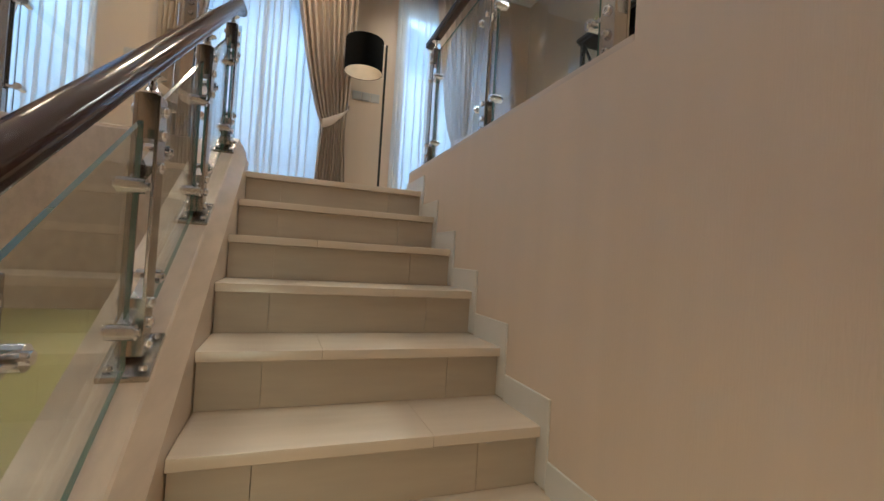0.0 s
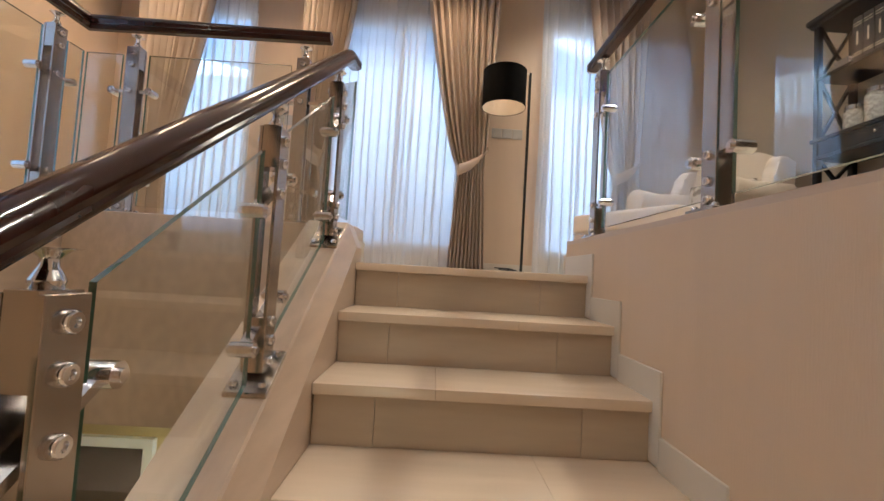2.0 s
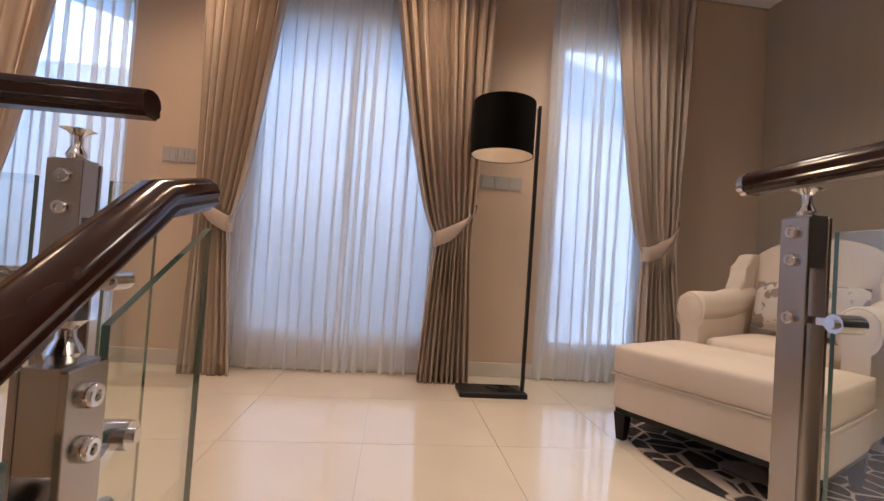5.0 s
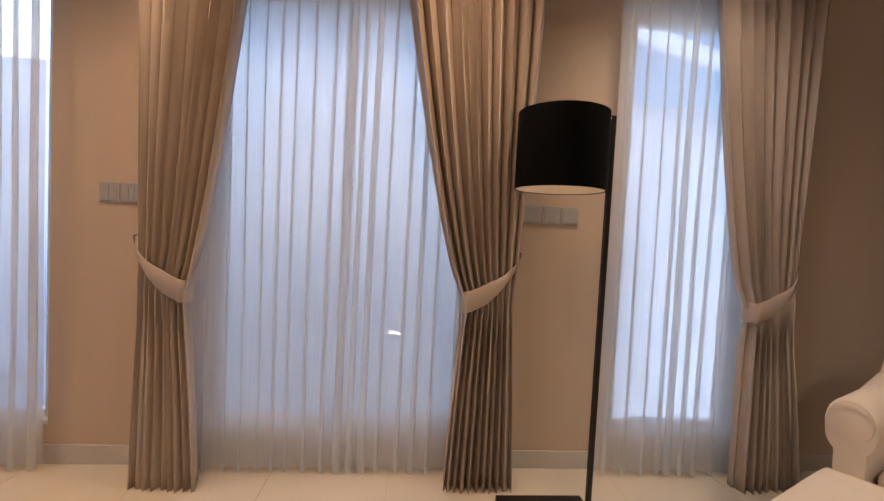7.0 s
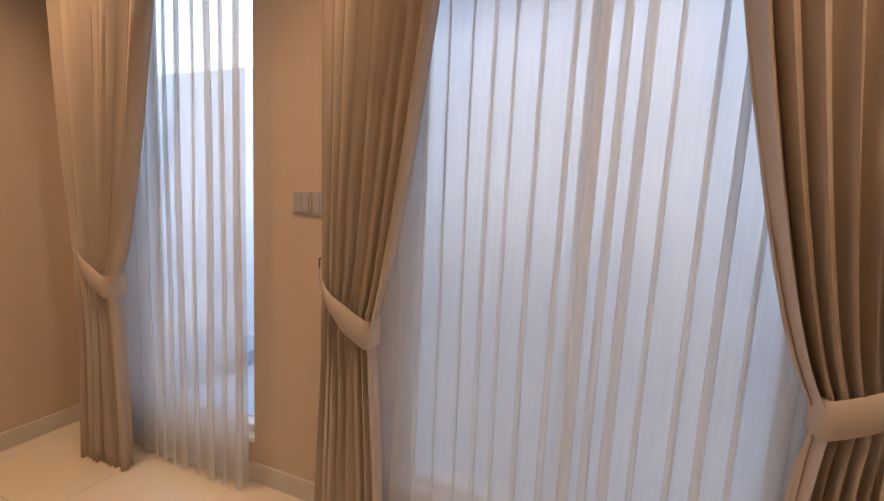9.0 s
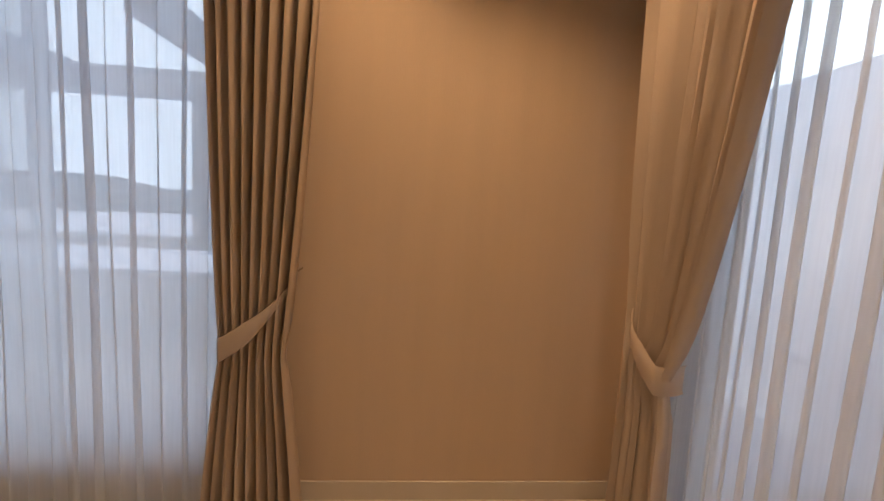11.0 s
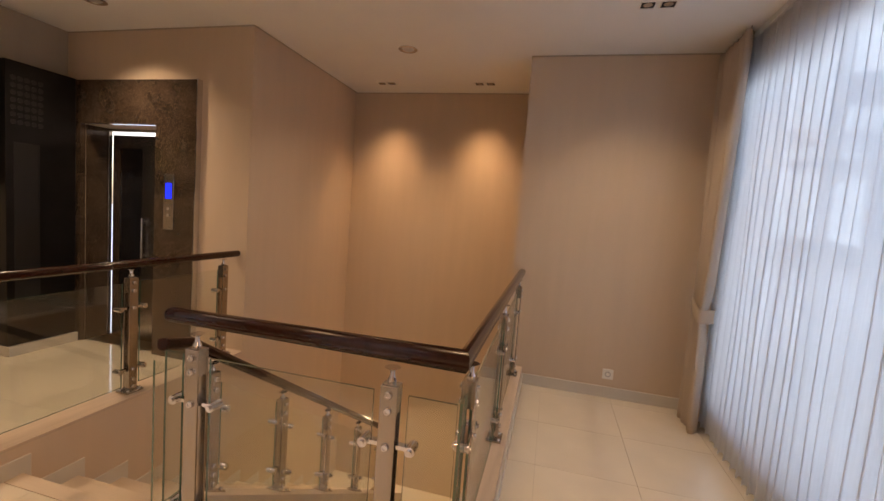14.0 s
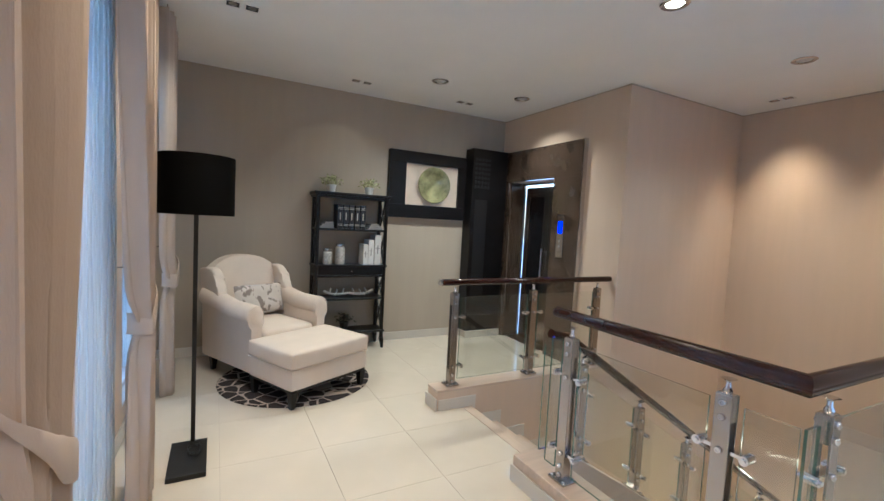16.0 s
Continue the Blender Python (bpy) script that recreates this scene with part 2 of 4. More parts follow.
def sweep(bm, profile, path):
    """A closed profile (side, up) along a path, mitred at its corners."""
    pts = [Vector(p) for p in path]
    rings = []
    for i, p in enumerate(pts):
        d0 = (pts[i] - pts[i - 1]).normalized() if i else (pts[1] - pts[0]).normalized()
        d1 = (pts[i + 1] - pts[i]).normalized() if i < len(pts) - 1 else d0
        t = (d0 + d1).normalized()
        side = t.cross(Vector((0, 0, 1))).normalized()
        up = side.cross(t).normalized()
        k = 1 / max(0.4, d0.dot(t))
        flat = abs(d0.z - d1.z) < 1e-3
        rings.append([bm.verts.new(p + side * s * (k if flat else 1) + up * u * (1 if flat else k)) for s, u in profile])
    n = len(profile)
    for a, b in zip(rings, rings[1:]):
        for i in range(n):
            bm.faces.new((a[i], a[(i + 1) % n], b[(i + 1) % n], b[i]))
    bm.faces.new(rings[0])
    bm.faces.new(rings[-1])
    return bm


def mesh_of(name, bm, mat, smooth=None):
    bmesh.ops.recalc_face_normals(bm, faces=bm.faces)
    me = bpy.data.meshes.new(name)
    bm.to_mesh(me)
    bm.free()
    me.materials.append(M[mat] if isinstance(mat, str) else mat)
    if smooth is not None:
        me.shade_smooth()
        me.set_sharp_from_angle(angle=radians(smooth))
    return me


def part(name, bm, mat, parent, label="", smooth=None):
    ob = new(name, mesh_of(name, bm, mat, smooth))
    ob.parent = parent
    if label:
        ob["label"] = label
    return ob


def thing(name, m, label, category, group="", kind=""):
    ob = new(name)
    ob.empty_display_size = 0.1
    ob.matrix_world = m
    return tagged(ob, label, category, group, kind)


def structure(name, bm, mat, label="", smooth=None):
    return tagged(new(name, mesh_of(name, bm, mat, smooth)), label, "", "", "structure")


def B():
    return bmesh.new()


# ---- walls, ceiling, slabs ----
def wall_x(bm, y0, y1, x0, x1, z0, z1, holes):
    """A wall that runs along x, with holes (xa, xb, za, zb) in order."""
    x = x0
    for xa, xb, za, zb in holes:
        box(bm, x, xa, y0, y1, z0, z1)
        box(bm, xa, xb, y0, y1, z0, za)
        box(bm, xa, xb, y0, y1, zb, z1)
        x = xb
    return box(bm, x, x1, y0, y1, z0, z1)


def wall_y(bm, x0, x1, y0, y1, z0, z1, holes):
    y = y0
    for ya, yb, za, zb in holes:
        box(bm, x0, x1, y, ya, z0, z1)
        box(bm, x0, x1, ya, yb, z0, za)
        box(bm, x0, x1, ya, yb, zb, z1)
        y = yb
    return box(bm, x0, x1, y, y1, z0, z1)


WT = 0.2
NW_HOLES = [(-3.45, -2.555, 0.2, 2.5), (-1.78, -0.42, 0.2, 2.5), (0.40, 1.16, 0.2, 2.55)]
WW_HOLE = (-2.15, 0.50, 0.2, 2.7)
structure("wall_north", wall_x(B(), YN, YN + WT, XW - WT, XE + WT, -0.4, ZC + 0.3, NW_HOLES), "wall", "cream papered wall with three tall windows")
structure("wall_west", wall_y(B(), XW - WT, XW, YS - WT, YN, -0.4, ZC + 0.3, [WW_HOLE]), "wall", "cream papered wall with a wide window")
structure("wall_south", box(B(), XW, -2.26, YS - WT, YS, -0.4, ZC), "wall", "cream papered wall beside the stairwell")
structure("wall_stairwell_west", box(B(), -2.46, -2.26, YB - WT, YS - WT, LOW, ZC), "wall")
structure("wall_stairwell_back", box(B(), -2.26, 0.2, YB - WT, YB, LOW, ZC), "wall", "cream wall washed by two spotlights")
structure("wall_east", box(B(), XE, XE + WT, YE - 0.2, YN, -0.4, ZC), "wall_east", "taupe papered wall")
LIFT = (0.96, 1.85, 0.0, 2.12)
structure("wall_lift", wall_x(B(), YE - 0.25, YE, 0.2, XE, 0.0, ZC, [LIFT]), "wall", "cream wall round the lift")
structure("wall_block", box(B(), 0.0, 0.2, YB, YE, LOW, ZC), "wall", "cream wall beside the stairs")
structure("wall_stair", box(B(), 0.0, 0.17, YE, 0.31, LOW, KZ - 0.012), "wall", "cream wall below the balustrade")
bm = B()
box(bm, XW - WT, XE + WT, YB - WT, YN + WT, ZC, ZC + 0.2)
structure("ceiling", bm, "ceiling", "white painted ceiling")
bm = B()
box(bm, XW, XE, 0.31, YN, -0.35, -0.014)
box(bm, XW, -2.42, YS, 0.31, -0.35, -0.014)
box(bm, 0.17, XE, YE, 0.31, -0.35, -0.014)
box(bm, -0.965, 0.0, 0.02, 0.31, -0.35, -0.014)
box(bm, -0.9995, -0.9655, 0.0985, 0.31, -0.35, -0.014)
floor = structure("floor", bm, "grout", "cream polished tile floor")

# kerb round the stairwell
bm = B()
box(bm, -2.425, -2.262, YS + 0.002, 0.31, -0.75, KZ, 0.004)
structure("kerb_west", bm, "kerb", "cream stone kerb of the stairwell")
bm = B()
box(bm, -2.259, -1.0, 0.0975, 0.31, -0.75, KZ, 0.004)
structure("kerb_north", bm, "kerb", "cream stone kerb of the stairwell")
bm = B()
box(bm, 0.0, 0.178, YE + 0.002, 0.312, KZ - 0.0118, KZ + 0.006)
structure("kerb_east", bm, "kerb", "cream stone cap on the stair wall")
# sloping string of the stair
bm = B()
NS = 11
y1, y2 = 0.097, -GO * NS
zt = lambda y: KZ if y > -0.02 else KZ + (y + 0.02) * RISE / GO
rings = []
for y in (y1, -0.02, y2):
    z = zt(y)
    rings.append([bm.verts.new(v) for v in ((-1.17, y, z), (-1.012, y, z), (-1.006, y, z - 0.006), (-0.966, y, z - 0.10), (-0.966, y, z - 0.62), (-1.17, y, z - 0.62))])
bm.faces.new(rings[0]), bm.faces.new(rings[-1])
for ra, rb in zip(rings, rings[1:]):
    for i in range(6):
        bm.faces.new((ra[i], ra[(i + 1) % 6], rb[(i + 1) % 6], rb[i]))
structure("stair_string", bm, "kerb", "cream stone string under the glass")

# lower storey
structure("lower_floor", box(B(), -5, 2.2, YB, 3.2, LOW - 0.2, LOW), "tile")
structure("lower_wall", box(B(), -5, 2.2, 1.6, 1.8, LOW, -0.36), "lower")
structure("lower_wall_west", box(B(), -5.0, -4.8, YB, 1.6, LOW, -0.36), "lower")
structure("lower_wall_south", box(B(), -4.8, -2.62, YB - WT, YB, LOW, -0.36), "lower")
bm = B()
box(bm, -4.8, -2.43, YB, 1.6, -0.75, -0.36)
box(bm, -2.42, 0.0, 0.315, 1.6, -0.75, -0.36)
structure("lower_ceiling", bm, "lower")

# staircase
stair = thing("staircase", pose(0, 0, 0), "cream tiled staircase between a wall and a glass balustrade", "", kind="structure")
XL, XR = -0.965, 0.0


def nosed_slab(w, y0, y1):
    """A slab along x with a rounded front edge at y0."""
    bm = B()
    prof = [(y1, 0.0), (y0 + 0.004, 0.0), (y0 + 0.001, -0.001), (y0, -0.004), (y0, -0.030), (y0 + 0.002, -0.032), (y1, -0.032)]
    va, vb = ([bm.verts.new((x, y, z)) for y, z in prof] for x in (0.0004, w - 0.0004))
    bm.faces.new(va), bm.faces.new(vb)
    for i in range(len(prof)):
        j = (i + 1) % len(prof)
        bm.faces.new((va[i], va[j], vb[j], vb[i]))
    return bm


for k in range(0, NS + 1):
    yk, zk = -GO * k, -RISE * k
    cuts = [XL, -0.34, XR] if k % 2 else [XL, -0.62, XR]
    if k:
        for a, b in zip(cuts, cuts[1:]):
            ob = part("tread", nosed_slab(b - a, -0.018, GO + 0.004), "stone", stair, smooth=40)
            ob.location = (a, yk, zk)
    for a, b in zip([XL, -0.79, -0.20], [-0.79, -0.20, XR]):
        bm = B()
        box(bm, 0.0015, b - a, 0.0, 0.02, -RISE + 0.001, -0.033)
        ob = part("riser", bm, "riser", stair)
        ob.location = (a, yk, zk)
ob = part("top_nosing", nosed_slab(XR - XL, -0.018, 0.066), "stone", stair, smooth=40)
ob.location = (XL, 0, 0)
bm = B()
for k in range(0, NS + 1):
    box(bm, XL, XR, -GO * k + 0.02, -GO * (k - 1) + (0.02 if k else 0), -RISE * k - 0.4, -RISE * k - 0.034)
part("stair_core", bm, "grout", stair)
bm = B()
LZ = -RISE * (NS + 1)
box(bm, -2.26, 0.0, YB, -GO * NS + 0.02, LZ - 0.2, LZ)
structure("landing", bm, "tile", "cream tiled landing")
low = thing("lower_flight", pose(0, 0, 0), "cream tiled lower flight of stairs", "", kind="structure")
for k in range(0, 8):
    y0 = -GO * NS + 0.02 + GO * k
    bm = B()
    box(bm, -2.255, -1.18, y0, y0 + GO, LZ - RISE * (k + 1) - 0.2, LZ - RISE * (k + 1), 0.004)
    part("tread", bm, "stone", low)

# stepped skirting on both sides
for side, name in ((XR - 0.008, "stepped_skirting"),):
    sk = thing(name, pose(0, 0, 0), "grey tile skirting stepped up the stairs", "", kind="structure")
    for k in range(0, NS + 1):
        a = -GO * k - 0.055
        b = -GO * (k - 1) - 0.055 if k else 0.30
        bm = B()
        box(bm, side + 0.0005, side + 0.0085, a, b - 0.001, -RISE * k - 0.17, -RISE * k + 0.09, 0.002, 1)
        part("skirting_tile", bm, "skirt", sk)


# ---- balustrade ----
RAIL_PROFILE = [(0.0, 0.034), (0.018, 0.031), (0.031, 0.020), (0.035, 0.006), (0.031, -0.006), (0.034, -0.012), (0.030, -0.020), (0.022, -0.024), (0.018, -0.030), (-0.018, -0.030), (-0.022, -0.024), (-0.030, -0.020), (-0.034, -0.012), (-0.031, -0.006), (-0.035, 0.006), (-0.031, 0.020), (-0.018, 0.031)]
RAIL_PROFILE = [(s * 0.88, u * 0.82) for s, u in RAIL_PROFILE]
RZ = 1.038


def post_mesh_parts(holder, slope=0.0, sides=(1, -1), tall=0.70, neck=0.055, clamps=(0.155, 0.575)):
    """Two steel plates with clamps, base plate, neck; local x along the rail."""
    post = holder
    for s in (1, -1):
        bm = B()
        box(bm, -0.030, 0.030, s * 0.022 - 0.004, s * 0.022 + 0.004, 0.012, tall, 0.001, 1)
        part("post_plate", bm, "steel", post)
    for za, zb in ((0.012, 0.14), (tall - 0.10, tall + 0.003)):
        bm = B()
        box(bm, -0.028, 0.028, -0.0178, 0.0178, za, zb)
        part("post_core", bm, "steel", post)
    bm = B()
    lathe(bm, [(0.014, 0), (0.017, 0.01), (0.012, 0.02), (0.009, 0.025), (0.009, neck - 0.012), (0.017, neck - 0.004), (0.028, neck)], (0, 0, tall + 0.003), 14)
    part("neck", bm, "chrome", post, smooth=40)
    for sx in (-0.042, 0.042):
        for sy in (-0.033, 0.033):
            bm = B()
            lathe(bm, [(0.010, 0), (0.010, 0.006), (0.007, 0.011), (0, 0.012)], (sx, sy, 0.012 + sx * slope), 10)
            part("bolt", bm, "chrome", post, smooth=40)
    for z in (0.035, 0.085, clamps[0], clamps[1], tall - 0.03, tall - 0.085):
        for s in (1, -1):
            bm = B()
            lathe(bm, [(0.0, 0), (0.0135, 0), (0.0135, s * 0.007), (0.011, s * 0.010), (0.006, s * 0.010), (0.005, s * 0.007), (0, s * 0.007)], (0, s * 0.026, z), 12, "y")
            part("rivet", bm, "chrome", post, smooth=40)
    for z in clamps:
        bm = B()
        a, b = (min(sides + (0,)), max(sides + (0,)))
        x0, x1 = a * 0.085, b * 0.085
        z0, z1 = z + x0 * slope, z + x1 * slope
        bar(bm, (x0, 0, z0), (x1, 0, z1), 0.026, 0.014)
        part("clamp_arm", bm, "chrome", post)
        for s in sides:
            bm = B()
            rod(bm, (s * 0.085, -0.026, z + s * 0.085 * slope), (s * 0.085, 0.026, z + s * 0.085 * slope), 0.0175, 16)
            rod(bm, (s * 0.085, -0.033, z + s * 0.085 * slope), (s * 0.085, 0.033, z + s * 0.085 * slope), 0.009, 12)
            part("clamp_disc", bm, "chrome", post, smooth=40)


def post(x, y, z, angle, slope, sides, parent, tall=0.76, neck=0.055, clamps=(0.155, 0.575)):
    bm = B()
    box(bm, -0.060, 0.060, -0.050, 0.050, 0.0, 0.012, 0.002, 1)
    for v in bm.verts:
        v.co.z += v.co.x * slope
    p = part("post", bm, "steel", parent, "twin-plate brushed steel post with clamps")
    p.matrix_basis = pose(x, y, z, 0, 0, angle)
    post_mesh_parts(p, slope, sides, tall, neck, clamps)
    return p


def pane(a, b, z0a, z1a, z0b, z1b, parent):
    """A 10 mm sheet between a and b (plan points), with heights at both ends."""
    a, b = Vector(a), Vector(b)
    d = (b - a).normalized()
    n = Vector((-d.y, d.x)) * 0.005
    c = [(a, z0a), (b, z0b), (b, z1b), (a, z1a)]

    def corners(bm):
        return [[bm.verts.new((p.x + s * n.x, p.y + s * n.y, z)) for p, z in c] for s in (-1, 1)]
    bm = B()
    v = corners(bm)
    bm.faces.new(v[0]), bm.faces.new(v[1])
    sheet = part("glass_panel", bm, "glass", parent, "clear glass panel clamped between posts")
    bm = B()
    v = corners(bm)
    for i in range(4):
        bm.faces.new((v[0][i], v[0][(i + 1) % 4], v[1][(i + 1) % 4], v[1][i]))
    part("glass_edge", bm, "edge", sheet, "green polished glass edge")


def handrail(path, parent, caps=()):
    bm = B()
    sweep(bm, RAIL_PROFILE, path)
    t = part("handrail", bm, "wood", parent, "dark lacquered timber handrail", smooth=35)
    for p, q in caps:
        bm = B()
        d = (Vector(q) - Vector(p)).normalized()
        sweep(bm, [(s * 1.03, u * 1.03) for s, u in RAIL_PROFILE], [Vector(p) - d * 0.004, Vector(p) + d * 0.012])
        part("end_cap", bm, "chrome", t, "brushed steel end cap")


def balustrade(label):
    return thing("glass_balustrade", pose(0, 0, 0), label, "balustrade", "balustrades of the stairwell")


GAP = 0.062
RX, NY, WX, SX = 0.085, 0.22, -2.345, -1.058
bal = balustrade("glass and steel balustrade on the wall beside the stairs")
east_posts = [0.15, -0.68, -1.50]
for i, y in enumerate(east_posts):
    post(RX, y, KZ + 0.012, 90, 0, (-1,) if i == 0 else ((1,) if i == 2 else (1, -1)), bal, 0.775)
for a, b in zip(east_posts, east_posts[1:]):
    pane((RX, a - GAP), (RX, b + GAP), 0.215, 0.915, 0.215, 0.915, bal)
handrail([(RX, 0.295, RZ), (RX, YE + 0.005, RZ)], bal, [((RX, 0.295, RZ), (RX, -1, RZ))])
bal = balustrade("L-shaped glass and steel balustrade round the stairwell")
for x in (-1.315, -2.105):
    post(x, NY, KZ, 0, 0, (1, -1), bal, 0.785)
for a, b in ((-1.17, -1.315 + GAP), (-1.315 - GAP, -2.105 + GAP), (-2.105 - GAP, WX + 0.01)):
    pane((a, NY), (b, NY), 0.20, 0.915, 0.20, 0.915, bal)
west_posts = [0.06, -1.05, -2.22]
for i, y in enumerate(west_posts):
    post(WX, y, KZ, 90, 0, (1, -1) if i < 2 else (1,), bal, 0.785)
for a, b in ((NY - 0.01, 0.06 + GAP), (0.06 - GAP, -1.05 + GAP), (-1.05 - GAP, -2.22 + GAP)):
    pane((WX, a), (WX, b), 0.20, 0.915, 0.20, 0.915, bal)
handrail([(-1.20, NY + 0.01, RZ + 0.026), (WX, NY + 0.01, RZ + 0.026), (WX, YS + 0.004, RZ + 0.010)], bal)
bal = balustrade("sloping glass and steel balustrade down the stairs")
SL = RISE / GO
sp = [-0.145, -0.73, -1.315, -1.90, -2.485]
for i, y in enumerate(sp):
    post(SX, y, KZ + (y + 0.02) * SL, 90, SL, (1, -1), bal, 0.60, 0.045, (0.13, 0.44))
for a, b in zip(sp, sp[1:]):
    za, zb = KZ + (a - GAP + 0.02) * SL, KZ + (b + GAP + 0.02) * SL
    pane((SX, a - GAP), (SX, b + GAP), za + 0.03, za + 0.57, zb + 0.03, zb + 0.57, bal)
pane((SX, 0.17), (SX, sp[0] + GAP), KZ + 0.03, KZ + 0.68, KZ + 0.03, KZ + 0.55, bal)
handrail([(SX, 0.13, 0.895), (SX, 0.0, 0.868), (SX, -2.95, 0.868 - 2.95 * SL)], bal)


# ---- curtains ----
def lerp(a, b, t):
    return a + (b - a) * t


def drape(bm, top, tie, bot, ztie, ztop, folds, seed):
    rnd = random.Random(seed)
    ph = [rnd.uniform(0, 6.28) for _ in range(4)]
    nu, zs = folds * 8, [ztop * i / 44 for i in range(45)]
    rows = []
    for z in zs:
        if z >= ztie:
            t = (z - ztie) / (ztop - ztie)
            s = t ** 0.72
            a, b = lerp(tie[0], top[0], s), lerp(tie[1], top[1], s)
        else:
            t = 1 - z / ztie
            s = 1 - (1 - t) ** 1.25
            a, b = lerp(tie[0], bot[0], s), lerp(tie[1], bot[1], s)
        w = b - a
        near = math.exp(-((z - ztie) / 0.10) ** 2)
        amp = 0.042 * (1 - 0.45 * near) + 0.006
        row = []
        for i in range(nu + 1):
            u = i / nu
            f = folds * 2 * math.pi * (u + 0.012 * math.sin(5 * u + ph[0] + z * 0.7) + 0.01 * math.sin(11 * u + ph[1]))
            y = amp * math.sin(f) * (0.8 + 0.25 * math.sin(3 * u + ph[2])) + 0.008 * math.sin(2.3 * f + ph[3])
            x = a + w * u + 0.006 * math.sin(2 * f + 1) * (1 - near)
            row.append(bm.verts.new((x, y - 0.02 * near, z + (0.006 * math.sin(f) if z == 0 else 0))))
        rows.append(row)
    for r0, r1 in zip(rows, rows[1:]):
        for i in range(nu):
            bm.faces.new((r0[i], r0[i + 1], r1[i + 1], r1[i]))
    return bm


def tie_band(bm, xin, xout, zin, zout, width=0.105):
    n = 28
    rows = []
    for i in range(n + 1):
        s = i / n
        if s < 0.8:
            t = s / 0.8
            x = lerp(xout, xin, t)
            y = -0.058 * math.sin(min(1, t * 2.2 + 0.05) * math.pi / 2)
            z = lerp(zout, zin, t ** 0.8) - 0.022 * math.sin(t * math.pi)
            w = lerp(0.018, width, min(1, t * 1.6))
        else:
            t = (s - 0.8) / 0.2
            x = xin + math.copysign(0.014, xin - xout) * math.sin(t * math.pi)
            y = -0.058 + 0.11 * t
            z = zin + 0.01 * t
            w = width
        rows.append([bm.verts.new((x, y - d, z + k * w / 2)) for d, k in ((0, -1), (0.006, -0.8), (0.006, 0.8), (0, 1))])
    for a, b in zip(rows, rows[1:]):
        for j in range(3):
            bm.faces.new((a[j], a[j + 1], b[j + 1], b[j]))
    return bm


def curtain(m, top, tie, bot, out, seed, folds=9, ztie=0.95, zknob=1.17, label=""):
    """out: +1 where the wall side of the drape is towards local +x."""
    t = thing("curtain", m, label, "curtain", "drapes at the windows")
    c = part("drape", drape(B(), top, tie, bot, ztie, ZC - 0.05, folds, seed), "drape", t, smooth=60)
    md = c.modifiers.new("thick", "SOLIDIFY")
    md.thickness = 0.003
    xin, xout = (tie[0], tie[1] + 0.03) if out > 0 else (tie[1], tie[0] - 0.03)
    b = part("tie_band", tie_band(B(), xin, xout, ztie, zknob), "drape", t, smooth=60)
    bm = B()
    rod(bm, (xout, 0.15, zknob + 0.03), (xout, 0.0, zknob + 0.03), 0.004, 8)
    rod(bm, (xout, 0.0, zknob + 0.03), (xout, 0.0, zknob - 0.01), 0.004, 8)
    part("tie_hook", bm, "steel", t)
    bm = B()
    for i in range(folds):
        x = lerp(top[0], top[1], (i + 0.5) / folds)
        rod(bm, (x, 0, ZC - 0.055), (x, 0, ZC - 0.018), 0.004, 6)
    part("curtain_hooks", bm, "steel", t)
    return t


def sheer(m, x0, x1, seed, label, folds, mat="sheer", lap=0.40):
    t = thing("sheer_curtain", m, label, "sheer curtain", "sheer curtains at the windows")
    rnd = random.Random(seed)
    bm = B()
    nu = folds * 12
    ws = [rnd.uniform(0.6, 1.4) for _ in range(folds)]
    amps = [rnd.uniform(0.6, 1.2) for _ in range(folds + 1)]
    tot = sum(ws)
    cols = []
    for i in range(nu + 1):
        f = i / 12
        k = min(folds - 1, int(f))
        u = (sum(ws[:k]) + ws[k] * (f - k)) / tot
        cols.append((u, math.cos(2 * math.pi * f), math.sin(2 * math.pi * f), lerp(amps[k], amps[k + 1], f - k)))
    rows = []
    for j in range(15):
        v = j / 14
        z = 0.02 + (ZC - 0.06) * v
        amp = 0.011 - 0.003 * v
        per = (x1 - x0) / folds
        rows.append([bm.verts.new((lerp(x0, x1, u) + (lap - 0.06 * v) * per * c * a + 0.008 * math.sin(7 * u + 3 * v), amp * s * a + 0.004 * math.sin(9 * v + 20 * u), z + (0.012 * s * a if j == 0 else 0))) for u, s, c, a in cols])
    for r0, r1 in zip(rows, rows[1:]):
        for i in range(nu):
            bm.faces.new((r0[i], r0[i + 1], r1[i + 1], r1[i]))
    part("voile", bm, mat, t, smooth=80)
    bm = B()
    box(bm, x0, x1, -0.012, 0.012, ZC - 0.045, ZC - 0.004, 0.002, 1)
    part("track", bm, "pvc", t)


Nm = pose(0, YN - 0.20, 0)
Wm = pose(XW + 0.16, 0, 0, 0, 0, 90)
L1 = "floor-length beige pleated drape tied back beside "
curtain(Nm, (-2.06, -1.50), (-2.00, -1.78), (-2.04, -1.71), -1, 1, 9, label=L1 + "the middle window")
curtain(Nm, (-0.90, -0.14), (-0.47, -0.23), (-0.53, -0.18), 1, 2, 10, label=L1 + "the middle window")
curtain(Nm, (0.70, 1.34), (1.02, 1.25), (1.02, 1.38), 1, 3, 8, label=L1 + "the east window")
curtain(Nm, (-3.64, -2.82), (-3.46, -3.22), (-3.50, -3.18), -1, 4, 10, label=L1 + "the corner window")
curtain(Wm, (0.44, 0.94), (0.52, 0.79), (0.43, 0.87), 1, 5, 8, 0.84, 1.15, label=L1 + "the wide west window")
